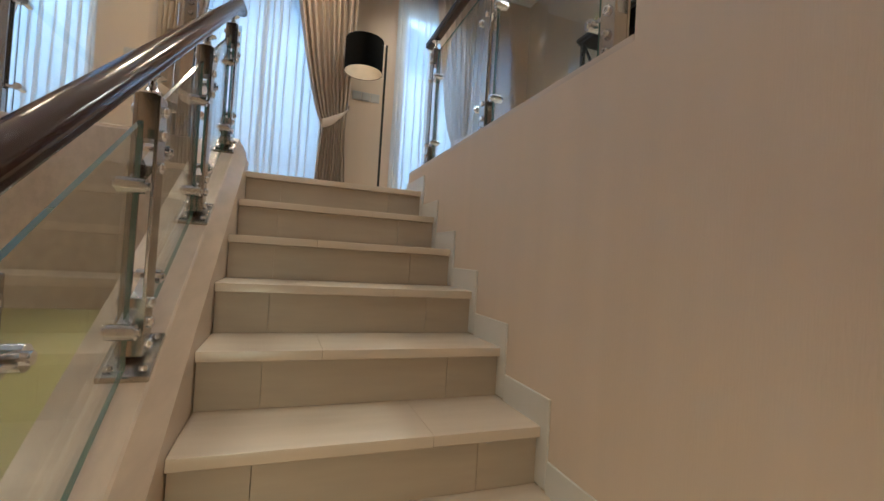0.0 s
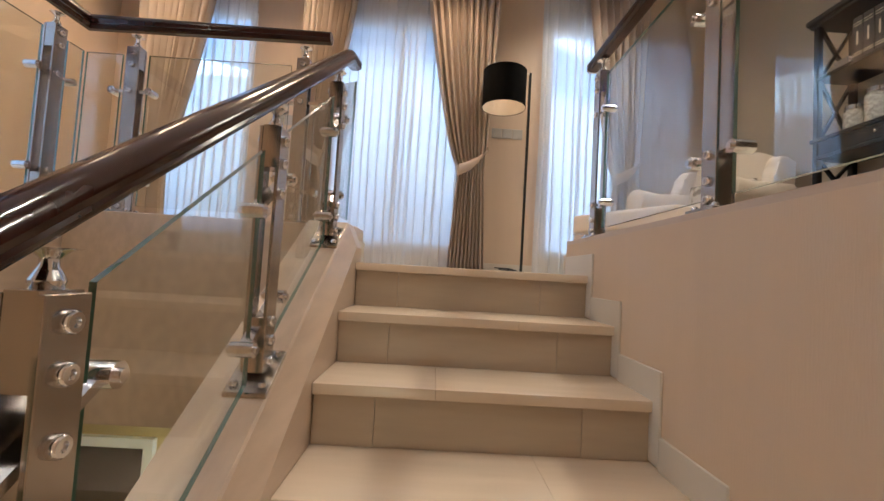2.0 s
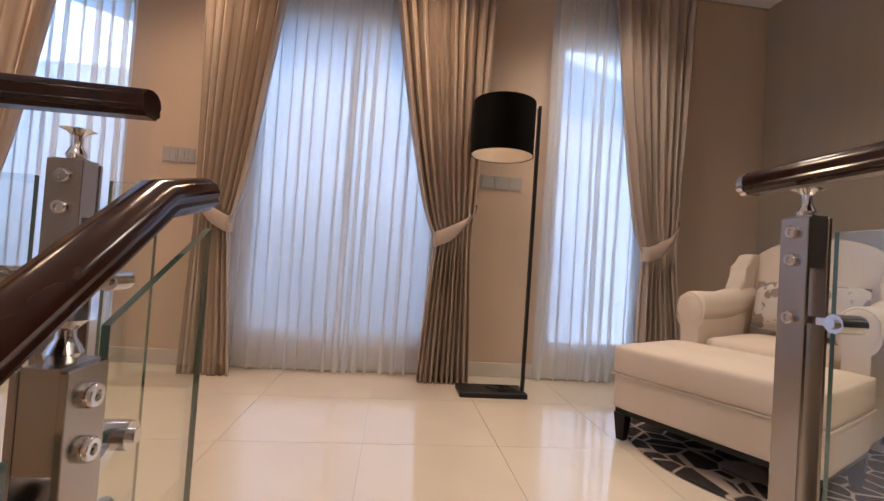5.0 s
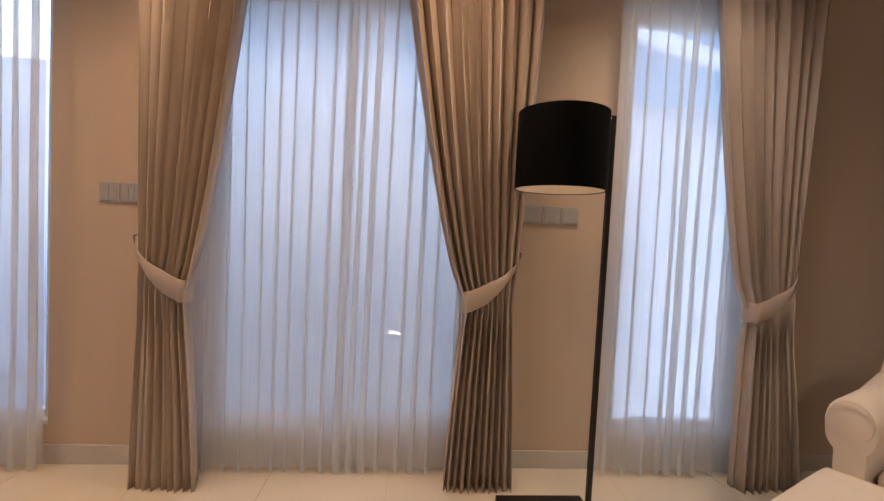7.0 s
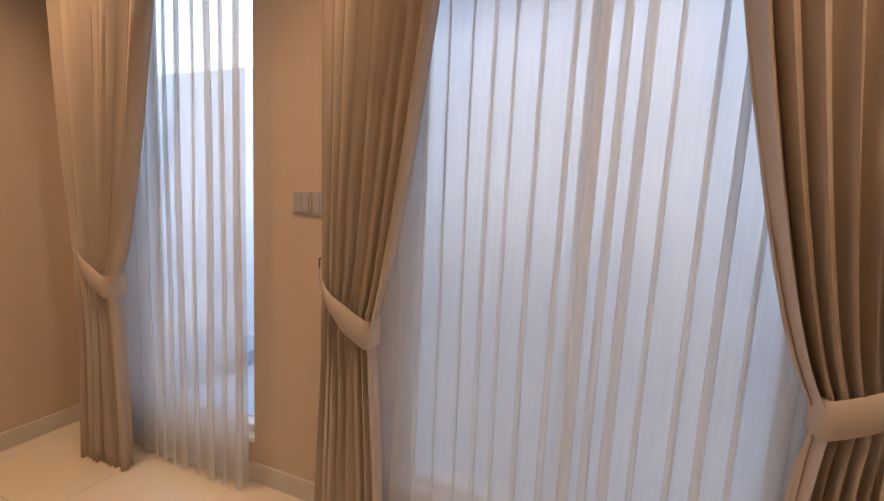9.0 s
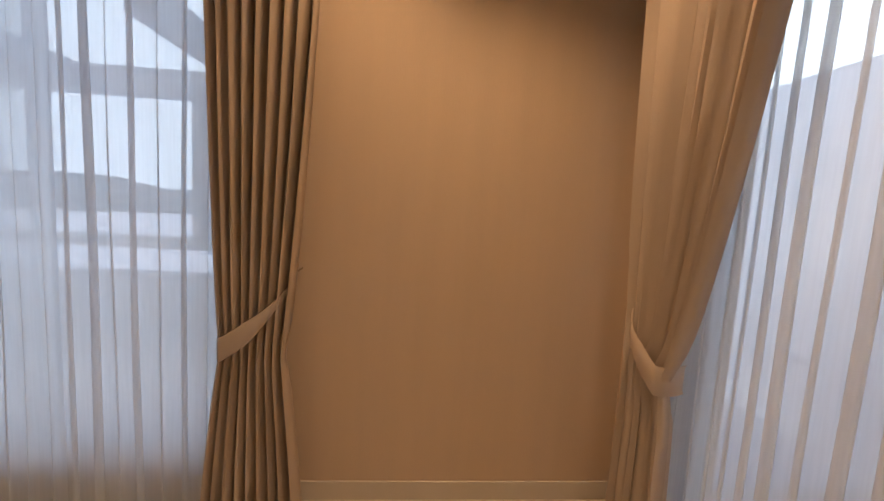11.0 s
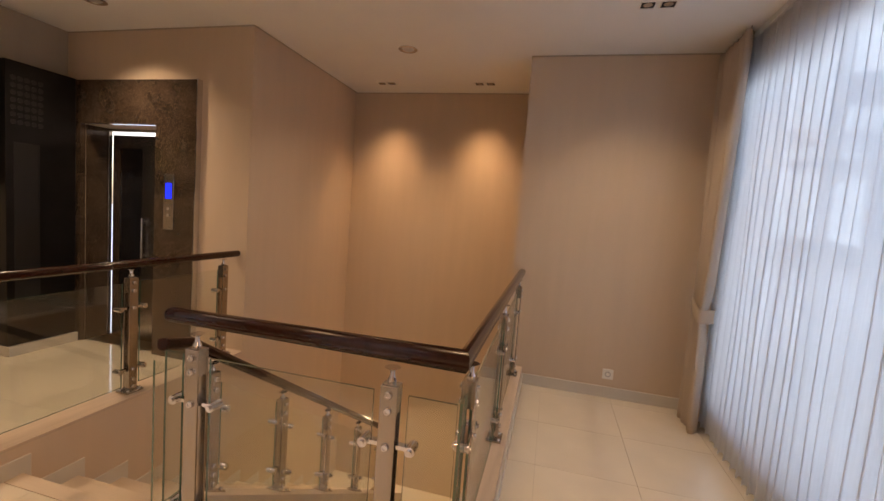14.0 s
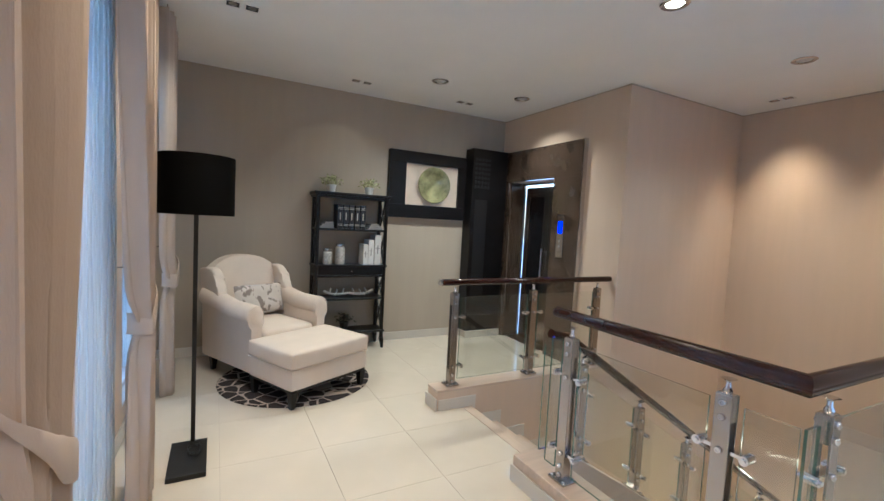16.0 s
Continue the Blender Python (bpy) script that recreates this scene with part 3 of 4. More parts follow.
curtain(Wm, (-2.40, -1.88), (-2.30, -2.04), (-2.32, -2.00), -1, 6, 7, 0.90, 1.10, label="beige pleated drape at the south end of the west window")
Ns, Ws = pose(0, YN - 0.085, 0), pose(XW + 0.075, 0, 0, 0, 0, 90)
sheer(Ns, -1.98, -0.34, 11, "white sheer voile across the middle window", 19)
sheer(Ns, 0.30, 1.25, 12, "white sheer voile across the east window", 10)
sheer(Ns, -3.60, -2.53, 13, "white sheer voile across the corner window", 12)
sheer(Ws, -2.25, -0.22, 14, "dense white sheer voile across the west window", 22, "sheer_west", 0.25)
sheer(Ws, -0.24, 0.60, 15, "thin white sheer voile at the north end of the west window", 8, "sheer_thin", 0.35)


# ---- windows ----
def window(name, m, x0, x1, z0, z1, mullions, label):
    """Local x along the wall, y outwards."""
    t = thing(name, m, label, "", kind="structure")
    bm = B()
    f, y0, y1 = 0.055, 0.05, 0.11
    box(bm, x0, x0 + f, y0, y1, z0, z1, 0.003, 1)
    box(bm, x1 - f, x1, y0, y1, z0, z1, 0.003, 1)
    box(bm, x0 + f, x1 - f, y0, y1, z0, z0 + f, 0.003, 1)
    box(bm, x0 + f, x1 - f, y0, y1, z1 - f, z1, 0.003, 1)
    part("window_frame", bm, "pvc", t)
    xs = [x0 + f] + mullions + [x1 - f]
    for q in mullions:
        bm = B()
        box(bm, q - 0.03, q + 0.03, y0 + 0.003, y1 - 0.003, z0 + f, z1 - f, 0.003, 1)
        part("mullion", bm, "pvc", t)
    for a, b in zip(xs, xs[1:]):
        for za, zb in ((z0 + f, z1 - f),):
            bm = B()
            a2, b2 = a + (0.03 if a in mullions else 0), b - (0.03 if b in mullions else 0)
            box(bm, a2, b2, 0.078, 0.084, za, zb)
            ob = part("pane", bm, "pane", t)
            ob.visible_shadow = False
    bm = B()
    box(bm, x0, x1, 0.0, 0.05, z0 - 0.0, z0 + 0.02, 0.003, 1)
    part("window_sill", bm, "pvc", t)


for i, ((a, b, c, d), mu, lb) in enumerate(zip(NW_HOLES, ([], [-1.1], []), ("corner", "middle", "east"))):
    window(f"window_{i + 1}", pose(0, YN, 0), a, b, c, d, mu, f"white framed {lb} window behind sheer curtains")
a, b, c, d = WW_HOLE
window("window_4", pose(XW, 0, 0, 0, 0, 90), a, b, c, d, [a + 0.88, a + 1.76], "wide white framed window behind sheer curtains")

# ---- outside ----
g = structure("ground", box(B(), -150, 150, -150, 150, -4.2, -4.0), "outside", "pale ground far below the windows")
bm = B()
box(bm, -7, 7, 4.6, 4.8, -4.0, 2.75)
box(bm, -3.4, 0.1, 4.6, 4.8, 2.75, 3.6)
box(bm, -7, 7, 4.58, 4.6, 0.40, 0.46)
structure("neighbour_wall", bm, "outside", "white rendered wall of the next house")
bm = B()
for x0, x1, za, zb in ((-7, -0.2, 3.6, 3.6), (0.6, 7, 3.6, 1.9)):
    v = [bm.verts.new(p) for p in ((x0, 4.2, za), (x1, 4.2, zb), (x1, 4.9, zb + 0.4), (x0, 4.9, za + 0.4), (x0, 4.2, za - 0.18), (x1, 4.2, zb - 0.18), (x1, 4.9, zb + 0.2), (x0, 4.9, za + 0.2))]
    for f in ((0, 1, 2, 3), (4, 5, 6, 7), (0, 1, 5, 4), (2, 3, 7, 6), (0, 3, 7, 4), (1, 2, 6, 5)):
        bm.faces.new([v[i] for i in f])
structure("neighbour_roof", bm, "outside", "pale sloping eaves of the next house")
bm = B()
box(bm, -6.2, XW - WT - 0.01, -5, 4.3, -0.25, -0.10)
structure("balcony_floor", bm, "balcony", "pale balcony floor")
bal = thing("balcony", pose(-6.0, 0, -0.1), "white balcony parapet with posts and a beamed pergola over it", "balcony")
part("parapet", box(B(), 0, 0.15, -5, 4.3, 0, 0.85), "balcony", bal)
part("parapet_rail", box(B(), -0.03, 0.18, -5, 4.3, 1.08, 1.18), "balcony", bal)
for y in (-4.2, -2.4, -0.6, 1.2, 3.0):
    part("pergola_post", box(B(), 0.0, 0.14, y, y + 0.14, 1.18, 2.4), "balcony", bal)
part("pergola_edge", box(B(), -0.02, 0.17, -5, 4.3, 2.4, 2.62), "balcony", bal)
for i in range(6):
    y = -4.6 + 1.5 * i
    part("pergola_beam", box(B(), 0.17, 1.85, y, y + 0.16, 2.45, 2.6), "balcony", bal)
M["hill"] = material("far_hill", (0.16, 0.20, 0.22), 0.9, vary=0.2, scale=0.05)
bm = B()
prev = None
for i in range(41):
    a = math.pi * (0.5 + i / 40)
    h = 2.6 + 1.2 * math.sin(i * 0.7) + 0.8 * math.sin(i * 1.9)
    row = [bm.verts.new((r * math.cos(a), r * math.sin(a), z)) for r, z in ((110, -4.0), (118, h), (150, h - 2))]
    if prev:
        for k in range(2):
            bm.faces.new((prev[k], row[k], row[k + 1], prev[k + 1]))
    prev = row
structure("backdrop", bm, "hill", "low dark hills far away")
bm = B()
prev = None
for i in range(25):
    a = math.pi * (0.45 + 1.1 * i / 24)
    row = [bm.verts.new((170 * math.cos(a), 170 * math.sin(a), z)) for z in (-4.0, 70.0)]
    if prev:
        bm.faces.new((prev[0], row[0], row[1], prev[1]))
    prev = row
structure("backdrop", bm, glow("overcast_sky", (0.80, 0.90, 1.0), 0.75), "pale overcast sky")


# ---- lamp ----
def floor_lamp(m, h0=1.495, h1=1.83):
    t = thing("floor_lamp", m, "black floor lamp with a drum shade standing before the middle window", "floor lamp")
    bm = B()
    box(bm, -0.21, 0.21, 0.0, 0.20, 0.0, 0.03, 0.002, 1)
    part("lamp_base", bm, "black_metal", t)
    bm = B()
    box(bm, 0.188, 0.208, 0.07, 0.095, 0.03, 1.84, 0.001, 1)
    part("lamp_pole", bm, "black_metal", t)
    bm = B()
    lathe(bm, [(0.196, h0), (0.196, h1), (0.193, h1), (0.193, h0), (0.196, h0)], (-0.034, 0.07, 0), 48, cap=False)
    part("shade", bm, "shade", t, smooth=60)
    bm = B()
    lathe(bm, [(0.1925, h0 + 0.003), (0.1925, h1 - 0.003), (0.1905, h1 - 0.003), (0.1905, h0 + 0.003), (0.1925, h0 + 0.003)], (-0.034, 0.07, 0), 48, cap=False)
    part("shade_lining", bm, "shade_in", t, "white shade lining", smooth=60)
    bm = B()
    rod(bm, (-0.028, 0.07, 1.66), (-0.028, 0.07, 1.83), 0.012)
    rod(bm, (0.19, 0.08, 1.83), (-0.028, 0.07, 1.83), 0.005)
    lathe(bm, [(0.0, 1.58), (0.025, 1.595), (0.03, 1.62), (0.014, 1.66)], (-0.028, 0.07, 0), 16)
    part("bulb", bm, "white", t, smooth=60)
    return t


floor_lamp(pose(-0.070, 1.94, 0))


# ---- armchair and ottoman ----
def pillow(bm, x0, x1, y0, y1, z0, z1, r=0.04, puff=0.0, n=10):
    """A soft rounded block that swells in the middle of each face."""
    cx, cy, cz = (x0 + x1) / 2, (y0 + y1) / 2, (z0 + z1) / 2
    hx, hy, hz = (x1 - x0) / 2, (y1 - y0) / 2, (z1 - z0) / 2
    made = {}

    def vert(i, j, k):
        if (i, j, k) not in made:
            p = [2 * c / n - 1 for c in (i, j, k)]
            q = [h * c for h, c in zip((hx, hy, hz), p)]
            inner = [max(-h + r, min(h - r, c)) for h, c in zip((hx, hy, hz), q)]
            d = Vector(q) - Vector(inner)
            if d.length > 1e-9:
                d = d.normalized() * r
            v = Vector(inner) + d
            for a in range(3):
                if abs(p[a]) > 0.999:
                    o = [p[b] for b in range(3) if b != a]
                    v[a] += math.copysign(puff, p[a]) * (1 - o[0] ** 2) * (1 - o[1] ** 2)
            made[(i, j, k)] = bm.verts.new((cx + v.x, cy + v.y, cz + v.z))
        return made[(i, j, k)]
    for a in range(n):
        for b in range(n):
            for e in (0, n):
                bm.faces.new((vert(e, a, b), vert(e, a + 1, b), vert(e, a + 1, b + 1), vert(e, a, b + 1)))
                bm.faces.new((vert(a, e, b), vert(a + 1, e, b), vert(a + 1, e, b + 1), vert(a, e, b + 1)))
                bm.faces.new((vert(a, b, e), vert(a + 1, b, e), vert(a + 1, b + 1, e), vert(a, b + 1, e)))
    return bm


def leg(parent, x, y, h, name="leg"):
    bm = B()
    top, bot = 0.030, 0.018
    v0 = [bm.verts.new((x + sx * bot, y + sy * bot, 0)) for sx, sy in ((-1, -1), (1, -1), (1, 1), (-1, 1))]
    v1 = [bm.verts.new((x + sx * top, y + sy * top, h)) for sx, sy in ((-1, -1), (1, -1), (1, 1), (-1, 1))]
    bm.faces.new(v0), bm.faces.new(v1)
    for i in range(4):
        bm.faces.new((v0[i], v0[(i + 1) % 4], v1[(i + 1) % 4], v1[i]))
    part(name, bm, "black", parent, "black tapered wooden leg")


def seam(parent, pts, r=0.004):
    bm = B()
    for a, b in zip(pts, pts[1:]):
        rod(bm, a, b, r, 6)
    part("piping", bm, "linen", parent)


def ottoman(m):
    """Local x is its depth towards the chair, y its width."""
    t = thing("ottoman", m, "cream linen ottoman on black legs standing on the round rug", "ottoman")
    w, d = 0.41, 0.60
    part("seat_cushion", pillow(B(), 0.0, d, -w, w, 0.285, 0.415, 0.022, 0.008), "linen", t, smooth=60)
    part("base", pillow(B(), 0.008, d - 0.008, -w + 0.008, w - 0.008, 0.135, 0.285, 0.016, 0.0), "linen", t, smooth=60)
    seam(t, [(0.004, -w + 0.004, 0.286), (0.004, w - 0.004, 0.286), (d - 0.004, w - 0.004, 0.286), (d - 0.004, -w + 0.004, 0.286), (0.004, -w + 0.004, 0.286)])
    bm = B()
    box(bm, 0.02, d - 0.02, -w + 0.02, w - 0.02, 0.115, 0.137)
    part("rail", bm, "black", t)
    for x in (0.045, d - 0.045):
        for y in (-w + 0.045, w - 0.045):
            leg(t, x, y, 0.118)
    return t


def armchair(m):
    """Local x runs to the back, y across."""
    t = thing("armchair", m, "cream linen wing armchair with rolled arms on the round rug", "armchair")
    w = 0.39
    part("base", pillow(B(), 0.02, 0.78, -w + 0.03, w - 0.03, 0.14, 0.32, 0.02), "linen", t, smooth=60)
    part("seat_cushion", pillow(B(), 0.0, 0.62, -w + 0.12, w - 0.12, 0.32, 0.45, 0.035, 0.012), "linen", t, smooth=60)
    # back: an arched slab that leans
    bm = B()
    n = 16
    rings = []
    for i in range(n + 1):
        s = i / n
        y = lerp(-0.325, 0.325, s)
        top = 1.00 - 0.11 * abs(2 * s - 1) ** 2.6
        ring = []
        for k in range(13):
            v = k / 12
            z = lerp(0.40, top, v)
            lean = 0.62 + 0.16 * (z - 0.40) / 0.6
            bulge = 0.03 * math.sin(math.pi * v) * (1 - (2 * s - 1) ** 4)
            ring.append(bm.verts.new((lean - bulge, y, z - (0.012 if k == 12 else 0))))
        for k in range(12, -1, -1):
            v = k / 12
            z = lerp(0.14, top, v)
            lean = 0.74 + 0.16 * max(0, z - 0.40) / 0.6
            ring.append(bm.verts.new((lean, y, z - (0.012 if k == 12 else 0))))
        rings.append(ring)
    for a, b in zip(rings, rings[1:]):
        for k in range(len(a)):
            bm.faces.new((a[k], a[(k + 1) % len(a)], b[(k + 1) % len(a)], b[k]))
    bm.faces.new(rings[0]), bm.faces.new(rings[-1])
    part("backrest", bm, "linen", t, smooth=50)
    for s in (-1, 1):
        # arm: upright panel with a roll on top
        bm = B()
        prof = [(s * (w - 0.105), 0.14), (s * (w - 0.10), 0.53)]
        cy, cz, r = s * (w - 0.045), 0.585, 0.08
        for i in range(15):
            a = math.pi * (1.0 + 0.25 - i * 1.55 / 14)
            prof.append((cy + s * r * math.cos(a), cz + r * math.sin(a) if True else 0))
        prof.append((s * (w - 0.005), 0.14))
        rings = []
        for x, k in ((-0.012, 0.90), (0.0, 0.97), (0.02, 1.0), (0.30, 1.0), (0.60, 1.02), (0.80, 1.02)):
            rise = 0.05 * max(0, (x - 0.3)) / 0.5
            rings.append([bm.verts.new((x, s * (w - 0.055) + (y - s * (w - 0.055)) * k, 0.14 + (z - 0.14) * (k if z > 0.3 else 1) + rise * (z > 0.3))) for y, z in prof])
        for a, b in zip(rings, rings[1:]):
            for i in range(len(a)):
                bm.faces.new((a[i], a[(i + 1) % len(a)], b[(i + 1) % len(a)], b[i]))
        bm.faces.new(rings[0]), bm.faces.new(rings[-1])
        part("arm", bm, "linen", t, smooth=50)
        # wing
        bm = B()
        side = []
        for yy in (s * 0.295, s * 0.385):
            outl = [(0.52, 0.58), (0.50, 0.66), (0.54, 0.74), (0.59, 0.80), (0.61, 0.85), (0.66, 0.885), (0.74, 0.895), (0.88, 0.88), (0.85, 0.60), (0.80, 0.50)]
            side.append([bm.verts.new((x, yy + (s * 0.012 if x < 0.55 else 0), z)) for x, z in outl])
        bm.faces.new(side[0]), bm.faces.new(side[1])
        for i in range(10):
            bm.faces.new((side[0][i], side[0][(i + 1) % 10], side[1][(i + 1) % 10], side[1][i]))
        bmesh.ops.bevel(bm, geom=list(bm.edges), offset=0.018, segments=3, profile=0.5, affect="EDGES")
        part("wing", bm, "linen", t, smooth=60)
        seam(t, [(-0.012, s * (w - 0.045) + 0.068 * math.cos(i * math.pi / 8), 0.585 + 0.072 * math.sin(i * math.pi / 8)) for i in range(-2, 11)], 0.003)
    bm = B()
    box(bm, 0.03, 0.76, -w + 0.05, w - 0.05, 0.118, 0.142)
    part("rail", bm, "black", t)
    for x, y in ((0.06, -w + 0.08), (0.06, w - 0.08), (0.74, -w + 0.08), (0.74, w - 0.08)):
        leg(t, x, y, 0.12)
    return t


def print_cloth(name, base, ink, scale):
    m = material(name, base, 0.85, bump=0.4, bump_scale=260)
    nt = m.node_tree
    b = nt.nodes["Principled BSDF"]
    old = b.inputs["Base Color"].links[0].from_socket
    tc, n, r, mix = (nt.nodes.new("ShaderNode" + k) for k in ("TexCoord", "TexNoise", "ValToRGB", "MixRGB"))
    n.inputs["Scale"].default_value, n.inputs["Detail"].default_value = scale, 3
    nt.links.new(tc.outputs["Object"], n.inputs["Vector"])
    r.color_ramp.elements[0].position, r.color_ramp.elements[1].position = 0.53, 0.57
    nt.links.new(n.outputs[0], r.inputs[0])
    nt.links.new(r.outputs[0], mix.inputs[0])
    nt.links.new(old, mix.inputs[1])
    mix.inputs[2].default_value = (*ink, 1)
    nt.links.new(mix.outputs[0], b.inputs["Base Color"])
    return m


M["print"] = print_cloth("printed_cushion_cloth", (0.58, 0.52, 0.46), (0.24, 0.20, 0.17), 14)
CH = pose(0.555, 1.02, 0, 0, 0, 27.5) @ Matrix.Diagonal((1, 1, 1.10, 1))
ottoman(CH @ pose(0, 0, 0.008))
armchair(CH @ pose(0.60, 0, 0.008))
cu = thing("cushion", CH @ pose(1.12, -0.02, 0.62, 0, 15, 0), "oblong printed grey and cream cushion leaning in the armchair", "cushion")
bm = B()
n = 14
for side in (-1, 1):
    grid = [[bm.verts.new((side * 0.055 * ((1 - (2 * i / n - 1) ** 4) * (1 - (2 * j / n - 1) ** 4)) ** 0.6, lerp(-0.25, 0.25, i / n), lerp(-0.13, 0.13, j / n))) for j in range(n + 1)] for i in range(n + 1)]
    for i in range(n):
        for j in range(n):
            bm.faces.new((grid[i][j], grid[i + 1][j], grid[i + 1][j + 1], grid[i][j + 1]))
bmesh.ops.remove_doubles(bm, verts=bm.verts, dist=0.0005)
part("cushion_cover", bm, "print", cu, smooth=80)


def rug_material():
    m = material("dark_rug_pile", (0.018, 0.012, 0.012), 0.95, bump=0.8, bump_scale=400)
    nt = m.node_tree
    b = nt.nodes["Principled BSDF"]
    old = b.inputs["Base Color"].links[0].from_socket
    tc, v, r, mix = (nt.nodes.new("ShaderNode" + k) for k in ("TexCoord", "TexVoronoi", "ValToRGB", "MixRGB"))
    v.feature = "DISTANCE_TO_EDGE"
    v.inputs["Scale"].default_value = 7.5
    nt.links.new(tc.outputs["Object"], v.inputs["Vector"])
    r.color_ramp.elements[0].color, r.color_ramp.elements[1].color = (1, 1, 1, 1), (0, 0, 0, 1)
    r.color_ramp.elements[0].position, r.color_ramp.elements[1].position = 0.035, 0.055
    nt.links.new(v.outputs["Distance"], r.inputs[0])
    nt.links.new(r.outputs[0], mix.inputs[0])
    nt.links.new(old, mix.inputs[1])
    mix.inputs[2].default_value = (0.42, 0.34, 0.27, 1)
    nt.links.new(mix.outputs[0], b.inputs["Base Color"])
    return m


M["rug"] = rug_material()
rug = thing("rug", pose(1.12, 1.22, 0), "round dark brown rug with a cream interlaced pattern on the tiles", "rug")
bm = B()
lathe(bm, [(0.0, 0.0), (0.66, 0.0), (0.67, 0.004), (0.66, 0.009), (0.0, 0.009)], (0, 0, 0), 64)
part("rug_top", bm, "rug", rug)


# ---- bookshelf ----
def bookshelf(m):
    """Local x to the wall, y along it, 0.82 m wide and 0.27 m deep."""
    t = thing("bookshelf", m, "black wooden open bookshelf with crossed end braces against the taupe wall", "bookshelf")
    w, d, h = 0.82, 0.27, 1.80
    for x in (0.018, d - 0.018):
        for y in (0.018, w - 0.018):
            bm = B()
            box(bm, x - 0.018, x + 0.018, y - 0.018, y + 0.018, 0.12, h - 0.04, 0.003, 1)
            part("upright", bm, "black", t)
            bm = B()
            sx, sy = (-1 if x < 0.1 else 1), (-1 if y < 0.4 else 1)
            v0 = [bm.verts.new((x + a * 0.012 + sx * 0.012, y + b * 0.012 + sy * 0.012, 0)) for a, b in ((-1, -1), (1, -1), (1, 1), (-1, 1))]
            v1 = [bm.verts.new((x + a * 0.024, y + b * 0.024, 0.12)) for a, b in ((-1, -1), (1, -1), (1, 1), (-1, 1))]
            bm.faces.new(v0), bm.faces.new(v1)
            for i in range(4):
                bm.faces.new((v0[i], v0[(i + 1) % 4], v1[(i + 1) % 4], v1[i]))
            part("foot", bm, "black", t)
    bm = B()
    box(bm, -0.03, d + 0.01, -0.03, w + 0.03, h - 0.035, h, 0.006, 2)
    box(bm, -0.015, d, -0.015, w + 0.015, h - 0.06, h - 0.035, 0.004, 1)
    part("top", bm, "black", t)
    for z in (0.22, 0.61, 0.875, 0.99, 1.40):
        bm = B()
        g = 0.012 if z in (0.22, 0.99) else 0.0
        box(bm, 0.0 - g, d, -g + 0.001, w + g - 0.001, z - 0.025, z, 0.003, 1)
        part("shelf", bm, "black", t)
    bm = B()
    box(bm, 0.004, d - 0.01, 0.04, w - 0.04, 0.878, 0.963, 0.002, 1)
    dr = part("drawer", bm, "black", t)
    bm = B()
    lathe(bm, [(0.0, -0.020), (0.010, -0.016), (0.006, -0.008), (0.006, 0.002)], (0.004, w / 2, 0.92), 12, "x")
    part("drawer_knob", bm, "steel", dr, smooth=40)
    bm = B()
    for y in (0.02, w - 0.02):
        box(bm, 0.02, d - 0.02, y - 0.015, y + 0.015, 0.878, 0.965)
    part("apron", bm, "black", t)
    for y in (0.018, w - 0.018):
        for za, zb in ((0.22, 0.585), (0.61, 0.85), (0.99, 1.375), (1.40, 1.74)):
            for q in (0, 1):
                bm = B()
                bar(bm, (0.03, y, zb if q else za), (d - 0.03, y, za if q else zb), 0.018, 0.018 + 0.002 * q)
                part("brace", bm, "black", t)
    return t


SHX, SHY = 1.79, 0.13
bookshelf(pose(SHX, SHY, 0))
M["leaf"] = material("dry_pale_green_leaf", (0.42, 0.42, 0.20), 0.7, vary=0.4, scale=30)
M["leaf_dark"] = material("dark_green_leaf", (0.035, 0.045, 0.025), 0.6, vary=0.4, scale=30)
M["gilt"] = material("gold_print", (0.55, 0.48, 0.36), 0.45, 0.3)
M["leather"] = material("black_leather", (0.012, 0.010, 0.010), 0.4)
M["candle"] = material("pearl_glass", (0.55, 0.52, 0.47), 0.15, vary=0.25, scale=60)
M["book_white"] = material("white_book_cloth", (0.70, 0.68, 0.64), 0.6)
M["book_grey"] = material("grey_book_cloth", (0.25, 0.24, 0.23), 0.6)
M["mirror"] = material("silver_lid", (0.7, 0.7, 0.7), 0.1, 1.0)


